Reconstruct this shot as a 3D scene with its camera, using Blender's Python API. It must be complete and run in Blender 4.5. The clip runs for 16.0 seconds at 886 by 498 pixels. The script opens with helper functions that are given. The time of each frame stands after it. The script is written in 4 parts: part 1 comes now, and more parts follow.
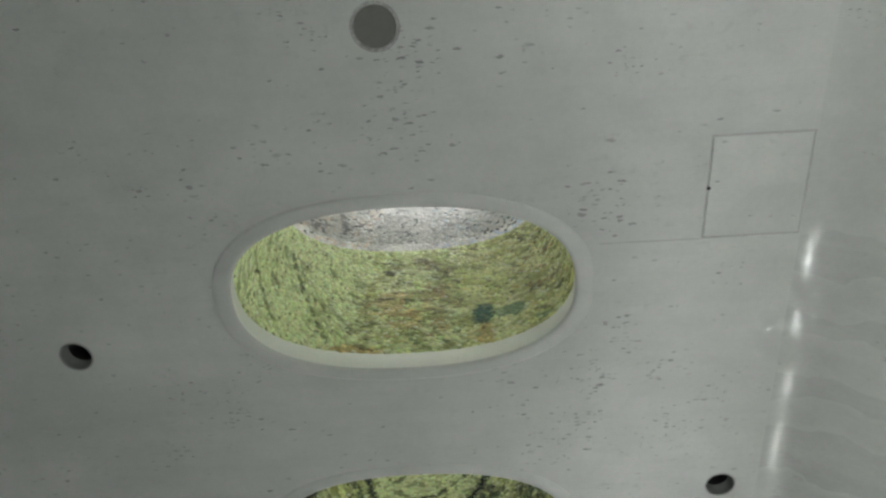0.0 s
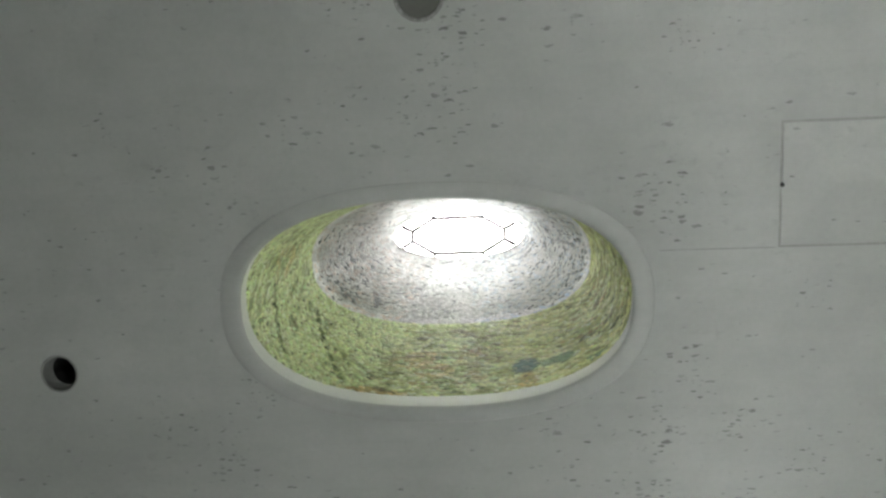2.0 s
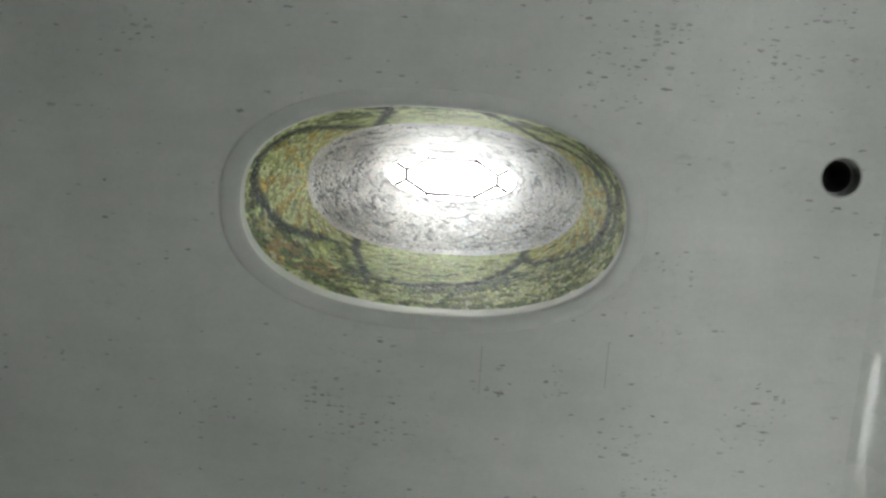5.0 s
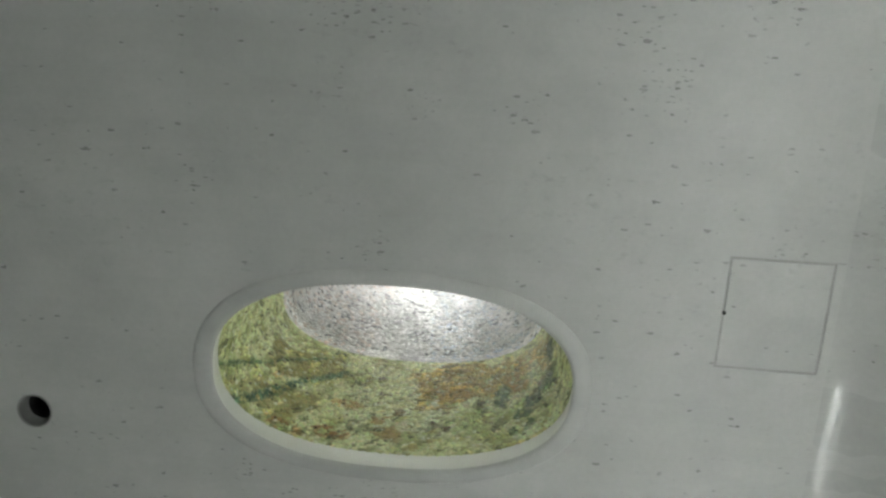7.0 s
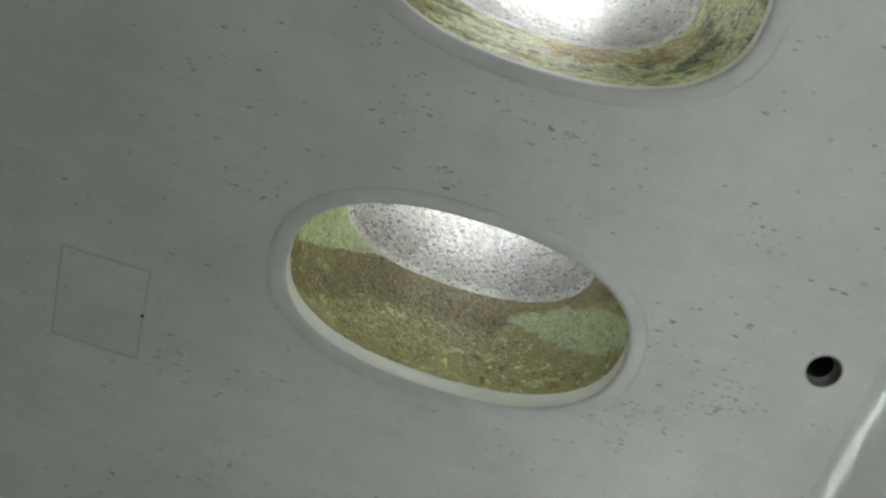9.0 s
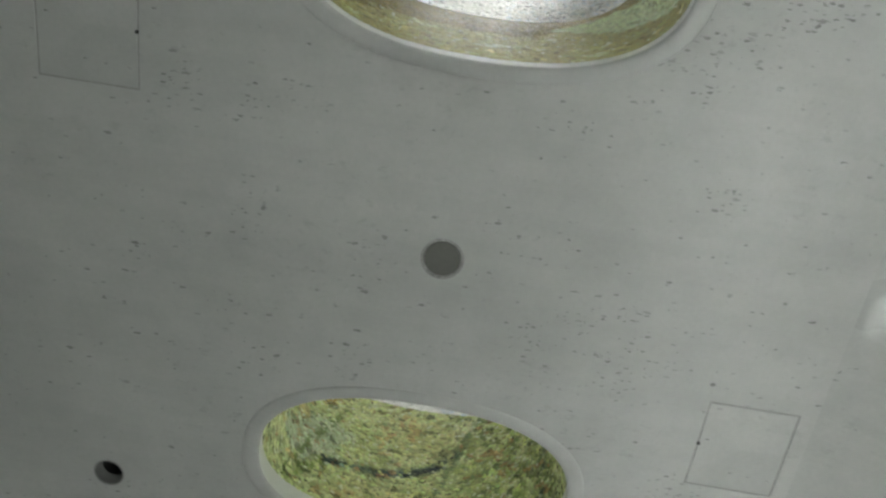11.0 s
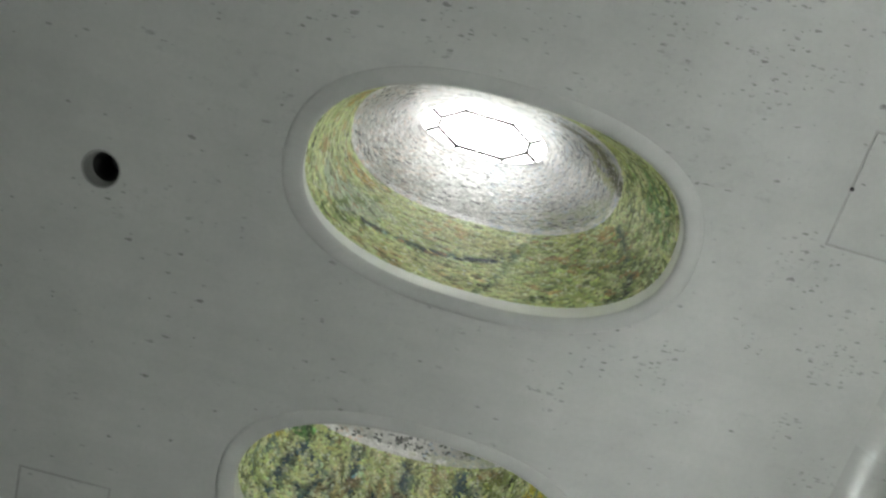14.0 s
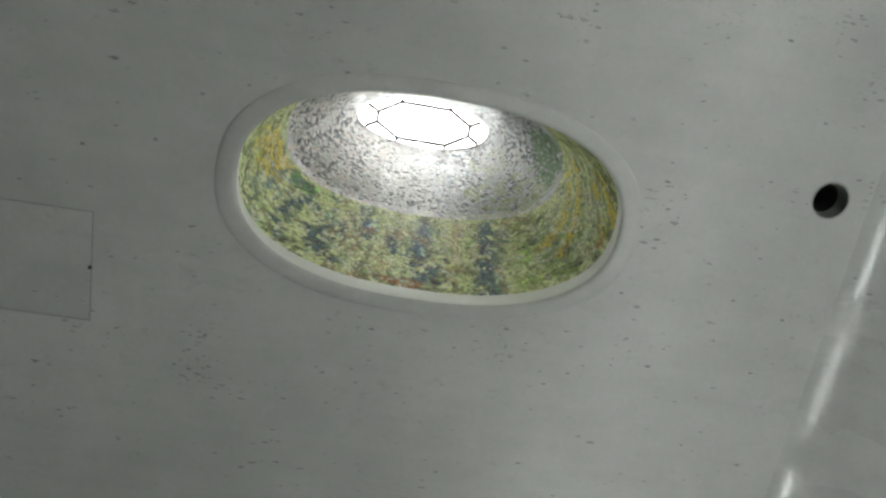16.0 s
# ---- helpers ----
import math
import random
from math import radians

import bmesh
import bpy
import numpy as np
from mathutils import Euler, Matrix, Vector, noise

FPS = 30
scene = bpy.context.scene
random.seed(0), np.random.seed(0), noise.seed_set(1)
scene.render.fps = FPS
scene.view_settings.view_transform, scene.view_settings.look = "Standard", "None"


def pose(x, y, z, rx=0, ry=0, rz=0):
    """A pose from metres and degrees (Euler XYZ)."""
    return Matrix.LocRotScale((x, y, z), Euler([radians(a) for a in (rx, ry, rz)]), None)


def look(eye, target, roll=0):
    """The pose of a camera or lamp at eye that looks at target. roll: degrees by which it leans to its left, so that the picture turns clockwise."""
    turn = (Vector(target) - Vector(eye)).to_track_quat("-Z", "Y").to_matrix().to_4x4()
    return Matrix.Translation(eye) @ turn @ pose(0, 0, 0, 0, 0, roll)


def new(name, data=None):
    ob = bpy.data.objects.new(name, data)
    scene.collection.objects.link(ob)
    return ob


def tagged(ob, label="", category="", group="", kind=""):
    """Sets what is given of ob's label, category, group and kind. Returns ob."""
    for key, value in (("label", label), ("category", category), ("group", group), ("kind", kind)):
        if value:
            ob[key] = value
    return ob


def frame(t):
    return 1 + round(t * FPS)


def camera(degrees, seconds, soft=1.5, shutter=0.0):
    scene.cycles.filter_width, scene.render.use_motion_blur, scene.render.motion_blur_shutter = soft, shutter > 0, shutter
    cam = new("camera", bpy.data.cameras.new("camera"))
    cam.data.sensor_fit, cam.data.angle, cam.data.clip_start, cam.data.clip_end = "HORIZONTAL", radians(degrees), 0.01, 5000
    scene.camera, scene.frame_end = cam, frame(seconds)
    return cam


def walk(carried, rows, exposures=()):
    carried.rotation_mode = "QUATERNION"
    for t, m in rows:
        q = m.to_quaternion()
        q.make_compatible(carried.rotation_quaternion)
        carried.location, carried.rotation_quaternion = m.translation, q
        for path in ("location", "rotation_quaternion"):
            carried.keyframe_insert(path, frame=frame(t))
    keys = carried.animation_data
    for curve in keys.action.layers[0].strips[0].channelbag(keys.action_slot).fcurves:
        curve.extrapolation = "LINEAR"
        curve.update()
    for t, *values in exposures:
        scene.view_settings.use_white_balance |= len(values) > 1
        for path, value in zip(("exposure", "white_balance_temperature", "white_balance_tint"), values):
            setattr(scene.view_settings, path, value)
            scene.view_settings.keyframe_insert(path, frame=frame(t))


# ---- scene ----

# ---- camera and its walk ----
cam = camera(60.53, 16.0, soft=2.5)
PATH = [
    (0, 0.327, -2.056, 1.575, 152.12, 0.18, 3.52),
    (0.5, 0.323, -1.721, 1.567, 160.98, -2.76, 4.83),
    (1, 0.489, -1.391, 1.593, 164.34, -3.85, 3.47),
    (1.5, 0.432, -1.064, 1.586, 164.20, -3.82, 3.95),
    (2, 0.311, -0.781, 1.598, 171.15, -3.94, 2.29),
    (2.5, 0.279, -0.461, 1.576, 173.25, -5.06, 0.56),
    (3, 0.237, -0.153, 1.500, 167.99, -5.63, -1.33),
    (3.5, 0.279, 0.235, 1.495, 166.80, -4.12, -5.70),
    (5.8, 0.157, 1.970, 1.483, 172.01, -2.18, -2.89),
    (6, 0.157, 2.140, 1.499, 171.77, 0.13, -3.17),
    (6.5, 0.274, 2.571, 1.477, 168.29, -0.79, -0.16),
    (7, 0.291, 3.019, 1.487, 166.15, -3.17, -3.40),
    (7.5, -0.031, 3.432, 1.519, 163.03, 1.70, 0.76),
    (8, -0.095, 3.803, 1.484, 161.73, -3.92, -5.62),
    (8.5, -0.112, 4.215, 1.459, 162.01, -3.87, -7.06),
    (9, -0.204, 4.716, 1.424, 160.48, -6.21, -16.27),
    (9.5, -0.173, 5.075, 1.437, 161.15, -4.90, -24.82),
    (10, -0.102, 5.482, 1.442, 159.35, -4.73, -20.40),
    (10.2, -0.068, 5.632, 1.420, 157.71, -5.08, -17.30),
    (12.3, -0.024, 7.417, 1.486, 162.86, -3.11, -0.32),
    (12.5, -0.072, 7.566, 1.502, 164.29, -2.54, 0.18),
    (13, -0.173, 7.883, 1.525, 164.69, -2.41, -2.37),
    (13.5, -0.336, 8.163, 1.566, 163.12, -2.93, -11.45),
    (14, -0.419, 8.488, 1.542, 163.52, -1.91, -16.11),
    (14.5, -0.472, 8.865, 1.527, 163.41, 2.53, -11.88),
    (15, -0.450, 9.258, 1.503, 164.46, 4.93, -10.32),
    (15.5, -0.270, 9.679, 1.533, 162.57, 3.13, -8.61),
    (16, -0.286, 10.114, 1.561, 161.63, 2.33, -9.88),
]
walk(cam, [(t, pose(x, y, z, rx, ry, rz)) for t, x, y, z, rx, ry, rz in PATH], [(0.0, 4.40), (1.0, 4.40), (2.2, 4.24), (3.5, 4.22), (6.0, 4.24), (7.0, 4.30), (8.0, 4.30), (9.0, 4.22), (10.2, 4.22), (12.5, 4.38), (13.5, 4.38), (14.6, 4.24), (16.0, 4.18)])

# ---- plan, in metres ----
CEIL = 5.0                    # underside of the concrete ceiling
SLAB = 0.30
WALL_L, WALL_R = -3.24, 2.85  # faces of the long walls
Y0, Y1 = -7.0, 18.0
OVAL_A, OVAL_B, OVAL_N = 0.900, 0.484, 2.35      # opening in the ceiling
LIP_Y = 0.80                                     # the lip is narrower along the passage
RIM_A, RIM_B, RIM_Z = 0.926, 0.488, 0.144        # top of the white rim
MID_A, MID_B, MID_Z = 0.868, 0.410, 1.244        # between coloured and silver mosaic
TOP_A, TOP_B, TOP_Z = 0.500, 0.178, 2.382        # glazing
SKYLIGHTS = [("a", 0.0, 0.0), ("b", -0.022, 1.778), ("c", -0.075, 4.590), ("d", -0.068, 6.345), ("e", -0.077, 9.235), ("f", -0.041, 11.006)]
DOWNLIGHTS = [(-1.830, 0.297), (1.817, 1.486), (-1.925, 4.918), (1.790, 6.065), (-1.889, 9.588), (1.838, 10.683)]
COVERS = [(-0.007, -1.374), (-0.093, 7.846)]
HATCHES = [(1.783, -0.500, 0.495, 0.555), (1.743, 4.112, 0.495, 0.560), (-1.918, 6.945, 0.505, 0.558), (1.700, 8.695, 0.495, 0.558), (-1.820, 11.570, 0.495, 0.560)]

# where the blowholes gather: x, y and reach, bay by bay
SPOTS_FIRST = ((-0.43, -1.46, 0.07), (-0.32, -1.36, 0.08), (0.23, -1.29, 0.08), (0.64, -1.22, 0.07), (1.13, -1.17, 0.11), (0.12, -1.16, 0.16), (-1.52, -0.87, 0.07), (0.01, -0.87, 0.14), (-0.6, -0.85, 0.11), (-1.17, -0.84, 0.06), (0.33, -0.81, 0.05), (0.14, -0.77, 0.05), (-1.26, -0.66, 0.07), (-0.96, -0.62, 0.1), (1.77, -0.59, 0.15), (1.04, -0.44, 0.13), (1.73, -0.02, 0.09), (1.13, 0.33, 0.13), (-0.86, 0.44, 0.1), (1.51, 0.53, 0.08), (-1.28, 0.56, 0.12), (1.01, 0.58, 0.13), (0.53, 0.59, 0.08), (1.36, 0.61, 0.1), (-1, 0.62, 0.08), (0.86, 0.69, 0.08), (-0.99, 0.78, 0.1), (1.68, 0.78, 0.1), (0.63, 0.82, 0.07), (-0.68, 0.86, 0.06))
SPOTS_SECOND = ((1.44, 0.97, 0.11), (0.92, 1, 0.16), (-1.41, 1.03, 0.08), (0.82, 1.09, 0.17), (1.58, 1.1, 0.13), (1.33, 1.1, 0.07), (1.11, 1.97, 0.09), (1.08, 2.23, 0.08), (1.67, 2.54, 0.08), (0.63, 2.57, 0.08), (0.32, 2.61, 0.1), (-0.5, 2.71, 0.12), (1.56, 2.72, 0.13), (-0.12, 2.82, 0.11), (0.97, 2.82, 0.12), (-1.06, 2.82, 0.1), (-0.4, 2.86, 0.08), (1.09, 3.07, 0.13), (-0.42, 3.16, 0.08), (0.48, 3.22, 0.08), (0.02, 3.23, 0.08), (-1.06, 3.62, 0.09), (1.75, 3.78, 0.1), (-0.19, 3.89, 0.08), (-0.79, 4.02, 0.06), (-0.83, 5.17, 0.06), (-0.1, 5.24, 0.1), (0.19, 5.3, 0.08), (-0.61, 5.41, 0.13), (0.57, 5.42, 0.07))
SPOTS_THIRD = ((1.08, 5.43, 0.08), (-0.55, 5.51, 0.08), (1.25, 5.51, 0.07), (-1.68, 5.6, 0.09), (0.36, 5.62, 0.07), (-0.33, 5.66, 0.09), (-1.36, 6.01, 0.07), (-1.14, 6.05, 0.09), (0.96, 6.15, 0.09), (-1.67, 6.18, 0.07), (1.2, 6.21, 0.09), (1.36, 6.26, 0.1), (1.42, 6.38, 0.15), (1.22, 6.6, 0.09), (0.9, 6.67, 0.18), (0.73, 6.93, 0.08), (0.46, 7.04, 0.07), (-0.86, 7.12, 0.12), (-1.44, 7.14, 0.11), (-1.15, 7.21, 0.09), (1.25, 7.31, 0.09), (0.11, 7.63, 0.07), (-1.07, 7.66, 0.1), (0.54, 7.67, 0.05), (0.3, 7.71, 0.09), (-1.09, 7.79, 0.11), (-0.47, 7.88, 0.11), (-1.45, 7.93, 0.1), (0.64, 8.06, 0.11), (0.95, 8.08, 0.11))
SPOTS_FOURTH = ((-1.68, 8.08, 0.07), (-0.5, 8.09, 0.07), (0.91, 8.22, 0.14), (0.45, 8.23, 0.11), (1.07, 8.26, 0.13), (0.97, 8.36, 0.1), (0.57, 8.42, 0.08), (-0.08, 8.43, 0.06), (-0.48, 8.47, 0.08), (-1.06, 8.58, 0.08), (-0.51, 8.58, 0.07), (-0.93, 8.58, 0.07), (1.43, 9.11, 0.13), (1.76, 9.45, 0.18), (1.34, 9.5, 0.07), (0.92, 9.76, 0.13), (0.64, 9.8, 0.1), (1.65, 9.89, 0.08), (0.47, 10.06, 0.1), (-0.76, 10.08, 0.07), (1.92, 10.14, 0.11), (1.01, 10.86, 0.13), (1.09, 11.59, 0.12), (0.44, 11.7, 0.09), (-1.03, 11.86, 0.12), (-1.65, 11.89, 0.06), (-1.46, 11.93, 0.06), (-1.02, 12.04, 0.13))

# ---- world, sun, lamps ----
SUN_EL, SUN_ROT = 86.0, 200.0
world = bpy.data.worlds.new("overcast_sky")
scene.world = world
world.use_nodes = True
sky = world.node_tree.nodes.new("ShaderNodeTexSky")
sky.sky_type, sky.sun_disc = "NISHITA", False
sky.sun_elevation, sky.sun_rotation = radians(SUN_EL), radians(SUN_ROT)
sky.air_density, sky.dust_density, sky.ozone_density = 1.0, 4.0, 0.6
back = world.node_tree.nodes["Background"]
haze = world.node_tree.nodes.new("ShaderNodeHueSaturation")
haze.inputs["Saturation"].default_value = 0.25
world.node_tree.links.new(sky.outputs[0], haze.inputs["Color"])
world.node_tree.links.new(haze.outputs[0], back.inputs[0])
back.inputs[1].default_value = 0.064
sun_data = bpy.data.lights.new("sun", "SUN")
sun_data.energy, sun_data.angle, sun_data.color = 1.6, radians(120), (1.0, 0.96, 0.90)
sun = new("sun", sun_data)
sun.matrix_world = look((0, 0, 30), Vector((0, 0, 30)) - Vector((math.sin(radians(SUN_ROT)) * math.cos(radians(SUN_EL)), math.cos(radians(SUN_ROT)) * math.cos(radians(SUN_EL)), math.sin(radians(SUN_EL)))))
LAMP_GLOW = 3.2
tagged(sun, kind="structure")


# ---- materials ----
class Nodes:
    """Short calls to build a node material."""

    def __init__(self, name):
        self.mat = bpy.data.materials.new(name)
        self.mat.use_nodes = True
        self.tree = self.mat.node_tree
        self.bsdf = self.tree.nodes["Principled BSDF"]
        self.out = self.tree.nodes["Material Output"]

    def add(self, kind, **values):
        node = self.tree.nodes.new("ShaderNode" + kind)
        for key, value in values.items():
            node.inputs[key.replace("_", " ")].default_value = value
        return node

    def link(self, a, b):
        self.tree.links.new(a, b)

    def place(self, sx=1.0, sy=1.0, sz=1.0):
        co = self.add("TexCoord")
        mp = self.add("Mapping")
        mp.inputs["Scale"].default_value = (sx, sy, sz)
        self.link(co.outputs["Object"], mp.inputs["Vector"])
        return mp.outputs["Vector"]

    def noise(self, vec, scale, detail=3.0, rough=0.55):
        n = self.add("TexNoise", Scale=scale, Detail=detail, Roughness=rough)
        self.link(vec, n.inputs["Vector"])
        return n.outputs["Fac"]

    def ramp(self, fac, stops):
        r = self.add("ValToRGB")
        el = r.color_ramp.elements
        while len(el) < len(stops):
            el.new(0.5)
        for e, (pos, col) in zip(el, stops):
            e.position = pos
            e.color = (*col, 1.0) if isinstance(col, tuple) else (col, col, col, 1.0)
        self.link(fac, r.inputs["Fac"])
        return r.outputs["Color"]

    def math(self, op, a, b, c=0.0):
        n = self.add("Math")
        n.operation = op
        for slot, v in zip(n.inputs, (a, b, c)):
            if isinstance(v, (int, float)):
                slot.default_value = v
            else:
                self.link(v, slot)
        return n.outputs[0]

    def mix(self, fac, a, b, mode="MIX"):
        n = self.add("Mix")
        n.data_type, n.blend_type = "RGBA", mode
        for slot, v in ((n.inputs[0], fac), (n.inputs[6], a), (n.inputs[7], b)):
            if isinstance(v, (int, float)):
                slot.default_value = v
            elif isinstance(v, tuple):
                slot.default_value = (*v, 1.0)
            else:
                self.link(v, slot)
        return n.outputs[2]

    def bump(self, height, strength, distance, normal=None):
        n = self.add("Bump", Strength=strength, Distance=distance)
        self.link(height, n.inputs["Height"])
        if normal is not None:
            self.link(normal, n.inputs["Normal"])
        return n.outputs["Normal"]

    def done(self, color=None, rough=None, metal=None, normal=None, spec=None):
        for key, v in (("Base Color", color), ("Roughness", rough), ("Metallic", metal), ("Normal", normal), ("Specular IOR Level", spec)):
            if v is None:
                continue
            if isinstance(v, (int, float)):
                self.bsdf.inputs[key].default_value = v
            elif isinstance(v, tuple):
                self.bsdf.inputs[key].default_value = (*v, 1.0)
            else:
                self.link(v, self.bsdf.inputs[key])
        return self.mat


def gathered(n, vec, spots):
    """1 in the heart of each cluster of blowholes, falling to 0 at its reach."""
    flat = n.add("VectorMath")
    flat.operation = "MULTIPLY"
    flat.inputs[1].default_value = (1.0, 1.0, 0.0)
    n.link(vec, flat.inputs[0])
    best = 0.0
    for x, y, reach in spots:
        away = n.add("VectorMath")
        away.operation = "DISTANCE"
        away.inputs[1].default_value = (x, y, 0.0)
        n.link(flat.outputs[0], away.inputs[0])
        best = n.math("MAXIMUM", best, n.math("MULTIPLY_ADD", away.outputs["Value"], -1.0 / (reach * 1.5), 1.0))
    return best


def pits(n, scale, size, share, cluster, edge, shift_by, spots=None):
    """Blowholes: small ragged pits, longer one way, that gather in clusters."""
    vec = n.place(0.52, 1.40, 1.0)
    shift = n.add("VectorMath")
    shift.operation = "ADD"
    shift.inputs[1].default_value = (shift_by, shift_by * 1.7, 0.0)
    n.link(vec, shift.inputs[0])
    warp = n.add("TexNoise", Scale=scale * 2.2, Detail=2.0, Roughness=0.7)
    n.link(shift.outputs[0], warp.inputs["Vector"])
    mixv = n.add("VectorMath")
    mixv.operation = "MULTIPLY_ADD"
    mixv.inputs[1].default_value = (1.15 / scale, 1.15 / scale, 0.0)
    n.link(warp.outputs["Color"], mixv.inputs[0])
    n.link(shift.outputs[0], mixv.inputs[2])
    v = n.add("TexVoronoi", Scale=scale)
    v.voronoi_dimensions = "2D"
    n.link(mixv.outputs[0], v.inputs["Vector"])
    cell = n.add("SeparateColor")
    n.link(v.outputs["Color"], cell.inputs[0])
    reach = n.math("MULTIPLY", n.math("ADD", n.math("POWER", cell.outputs[1], 3.0), 0.15), size)
    near = n.math("DIVIDE", n.math("SUBTRACT", reach, v.outputs["Distance"]), size * 0.25)
    clamp = n.add("Clamp")
    n.link(near, clamp.inputs[0])
    cloud = n.noise(shift.outputs[0], cluster, 4.0, 0.65)
    if spots is None:
        mask = n.ramp(cloud, [(edge, 0.0), (edge + 0.07, 1.0)])
    else:
        mask = n.ramp(n.math("ADD", spots, n.math("MULTIPLY", cloud, 0.5)), [(0.20, 0.0), (0.45, 0.30), (0.95, 1.0)])
    some = n.math("LESS_THAN", cell.outputs[0], n.math("MULTIPLY", mask, share))
    return n.math("MULTIPLY", n.math("MULTIPLY", clamp.outputs[0], some), n.math("ADD", n.math("MULTIPLY", cell.outputs[2], 0.65), 0.35))


def concrete_ceiling(name, with_pits=True, gloss=0.40, matte=(), spec=0.5, spots=()):
    n = Nodes(name)
    vec = n.place()
    cloud = n.noise(vec, 0.9, 4.0, 0.55)
    fine = n.noise(vec, 35.0, 4.0, 0.65)
    color = n.ramp(cloud, [(0.30, (0.375, 0.383, 0.368)), (0.70, (0.462, 0.467, 0.452))])
    color = n.mix(0.6, color, n.ramp(n.noise(vec, 4.5, 4.0, 0.6), [(0.35, 0.90), (0.6, 1.0)]), "MULTIPLY")
    color = n.mix(0.20, color, n.ramp(fine, [(0.35, 0.78), (0.65, 1.0)]), "MULTIPLY")
    streak = n.noise(n.place(0.5, 5.0, 1.0), 1.6, 3.0, 0.6)
    color = n.mix(0.5, color, n.ramp(streak, [(0.40, 0.93), (0.60, 1.0)]), "MULTIPLY")
    rough = n.ramp(n.noise(vec, 2.2, 3.0), [(0.3, gloss * 0.85), (0.7, gloss * 1.15)])
    if matte:  # rougher stretches with less sheen, placed to break up the lamp streak
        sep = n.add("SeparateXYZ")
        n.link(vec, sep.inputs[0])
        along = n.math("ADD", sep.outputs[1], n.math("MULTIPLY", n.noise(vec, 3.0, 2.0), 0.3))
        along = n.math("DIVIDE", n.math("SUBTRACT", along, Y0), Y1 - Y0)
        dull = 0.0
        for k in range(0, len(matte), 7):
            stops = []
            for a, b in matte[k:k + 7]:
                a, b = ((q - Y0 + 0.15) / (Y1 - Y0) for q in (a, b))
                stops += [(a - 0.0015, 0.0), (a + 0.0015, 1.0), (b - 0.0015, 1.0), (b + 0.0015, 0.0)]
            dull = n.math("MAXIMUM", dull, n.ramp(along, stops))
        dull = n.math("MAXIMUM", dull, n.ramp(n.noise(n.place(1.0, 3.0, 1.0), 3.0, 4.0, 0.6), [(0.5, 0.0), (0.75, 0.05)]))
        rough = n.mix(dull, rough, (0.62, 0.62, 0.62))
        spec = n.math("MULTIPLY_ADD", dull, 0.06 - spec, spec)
    height = n.noise(vec, 9.0, 4.0, 0.6)
    normal = n.bump(height, 0.25, 0.006)
    if with_pits:
        heart = gathered(n, vec, spots) if spots else None
        both = n.math("MAXIMUM", pits(n, 30.0, 0.36, 0.40, 1.3, 0.575, 3.1, heart), pits(n, 55.0, 0.46, 0.50, 1.7, 0.59, 11.4, heart))
        both = n.math("MAXIMUM", both, pits(n, 44.0, 0.40, 0.10, 1.5, 0.53, 31.9))
        lone = pits(n, 12.0, 0.06, 0.14, 0.7, 0.44, 23.7)
        both = n.math("MAXIMUM", both, lone)
        color = n.mix(n.math("MULTIPLY", both, 0.62), color, (0.065, 0.065, 0.06))
        smudge = n.math("MULTIPLY", n.ramp(n.noise(n.place(0.8, 1.3, 1.0), 13.0, 5.0, 0.7), [(0.56, 0.0), (0.70, 1.0)]), n.ramp(n.noise(vec, 1.2, 3.0), [(0.50, 0.0), (0.62, 1.0)]))
        color = n.mix(n.math("MULTIPLY", smudge, 0.35), color, (0.20, 0.20, 0.19))
        inv = n.math("SUBTRACT", 1.0, both)
        normal = n.bump(inv, 0.6, 0.004, normal)
        rough = n.mix(both, rough, (0.9, 0.9, 0.9))
    return n.done(color, rough, 0.0, normal, spec)


def plain(name, color, rough, metal=0.0, grain=40.0, vary=0.10, bumpy=0.1, spec=0.5):
    n = Nodes(name)
    vec = n.place()
    g = n.noise(vec, grain, 3.0, 0.6)
    big = n.noise(vec, grain / 12.0, 2.0)
    lo = tuple(c * (1.0 - vary) for c in color)
    c = n.ramp(g, [(0.3, lo), (0.7, color)])
    c = n.mix(0.5, c, n.ramp(big, [(0.35, 1.0 - vary), (0.65, 1.0)]), "MULTIPLY")
    return n.done(c, rough, metal, n.bump(g, bumpy, 0.002), spec)


def tesserae(name, rough, metal, dust, spec):
    """Small glass or metal tiles; the tint of each tile is its own colour."""
    n = Nodes(name)
    tint = n.add("VertexColor")
    tint.layer_name = "tint"
    geo = n.add("NewGeometry")
    vary = n.ramp(geo.outputs["Random Per Island"], [(0.0, 1.0 - dust), (1.0, 1.0)])
    c = n.mix(1.0, tint.outputs["Color"], vary, "MULTIPLY")
    g = n.noise(n.place(), 120.0, 2.0)
    r = n.ramp(geo.outputs["Random Per Island"], [(0.0, rough * 0.7), (1.0, min(1.0, rough * 1.35))])
    return n.done(c, r, metal, n.bump(g, 0.10, 0.002), spec)


def glass():
    n = Nodes("clear_glazing")
    clear = n.add("BsdfTransparent")
    clear.inputs[0].default_value = (0.93, 0.96, 0.95, 1.0)
    gloss = n.add("BsdfGlossy", Roughness=0.02)
    fres = n.add("Fresnel", IOR=1.5)
    mix = n.add("MixShader")
    n.link(fres.outputs[0], mix.inputs[0])
    n.link(clear.outputs[0], mix.inputs[1])
    n.link(gloss.outputs[0], mix.inputs[2])
    n.link(mix.outputs[0], n.out.inputs[0])
    return n.mat


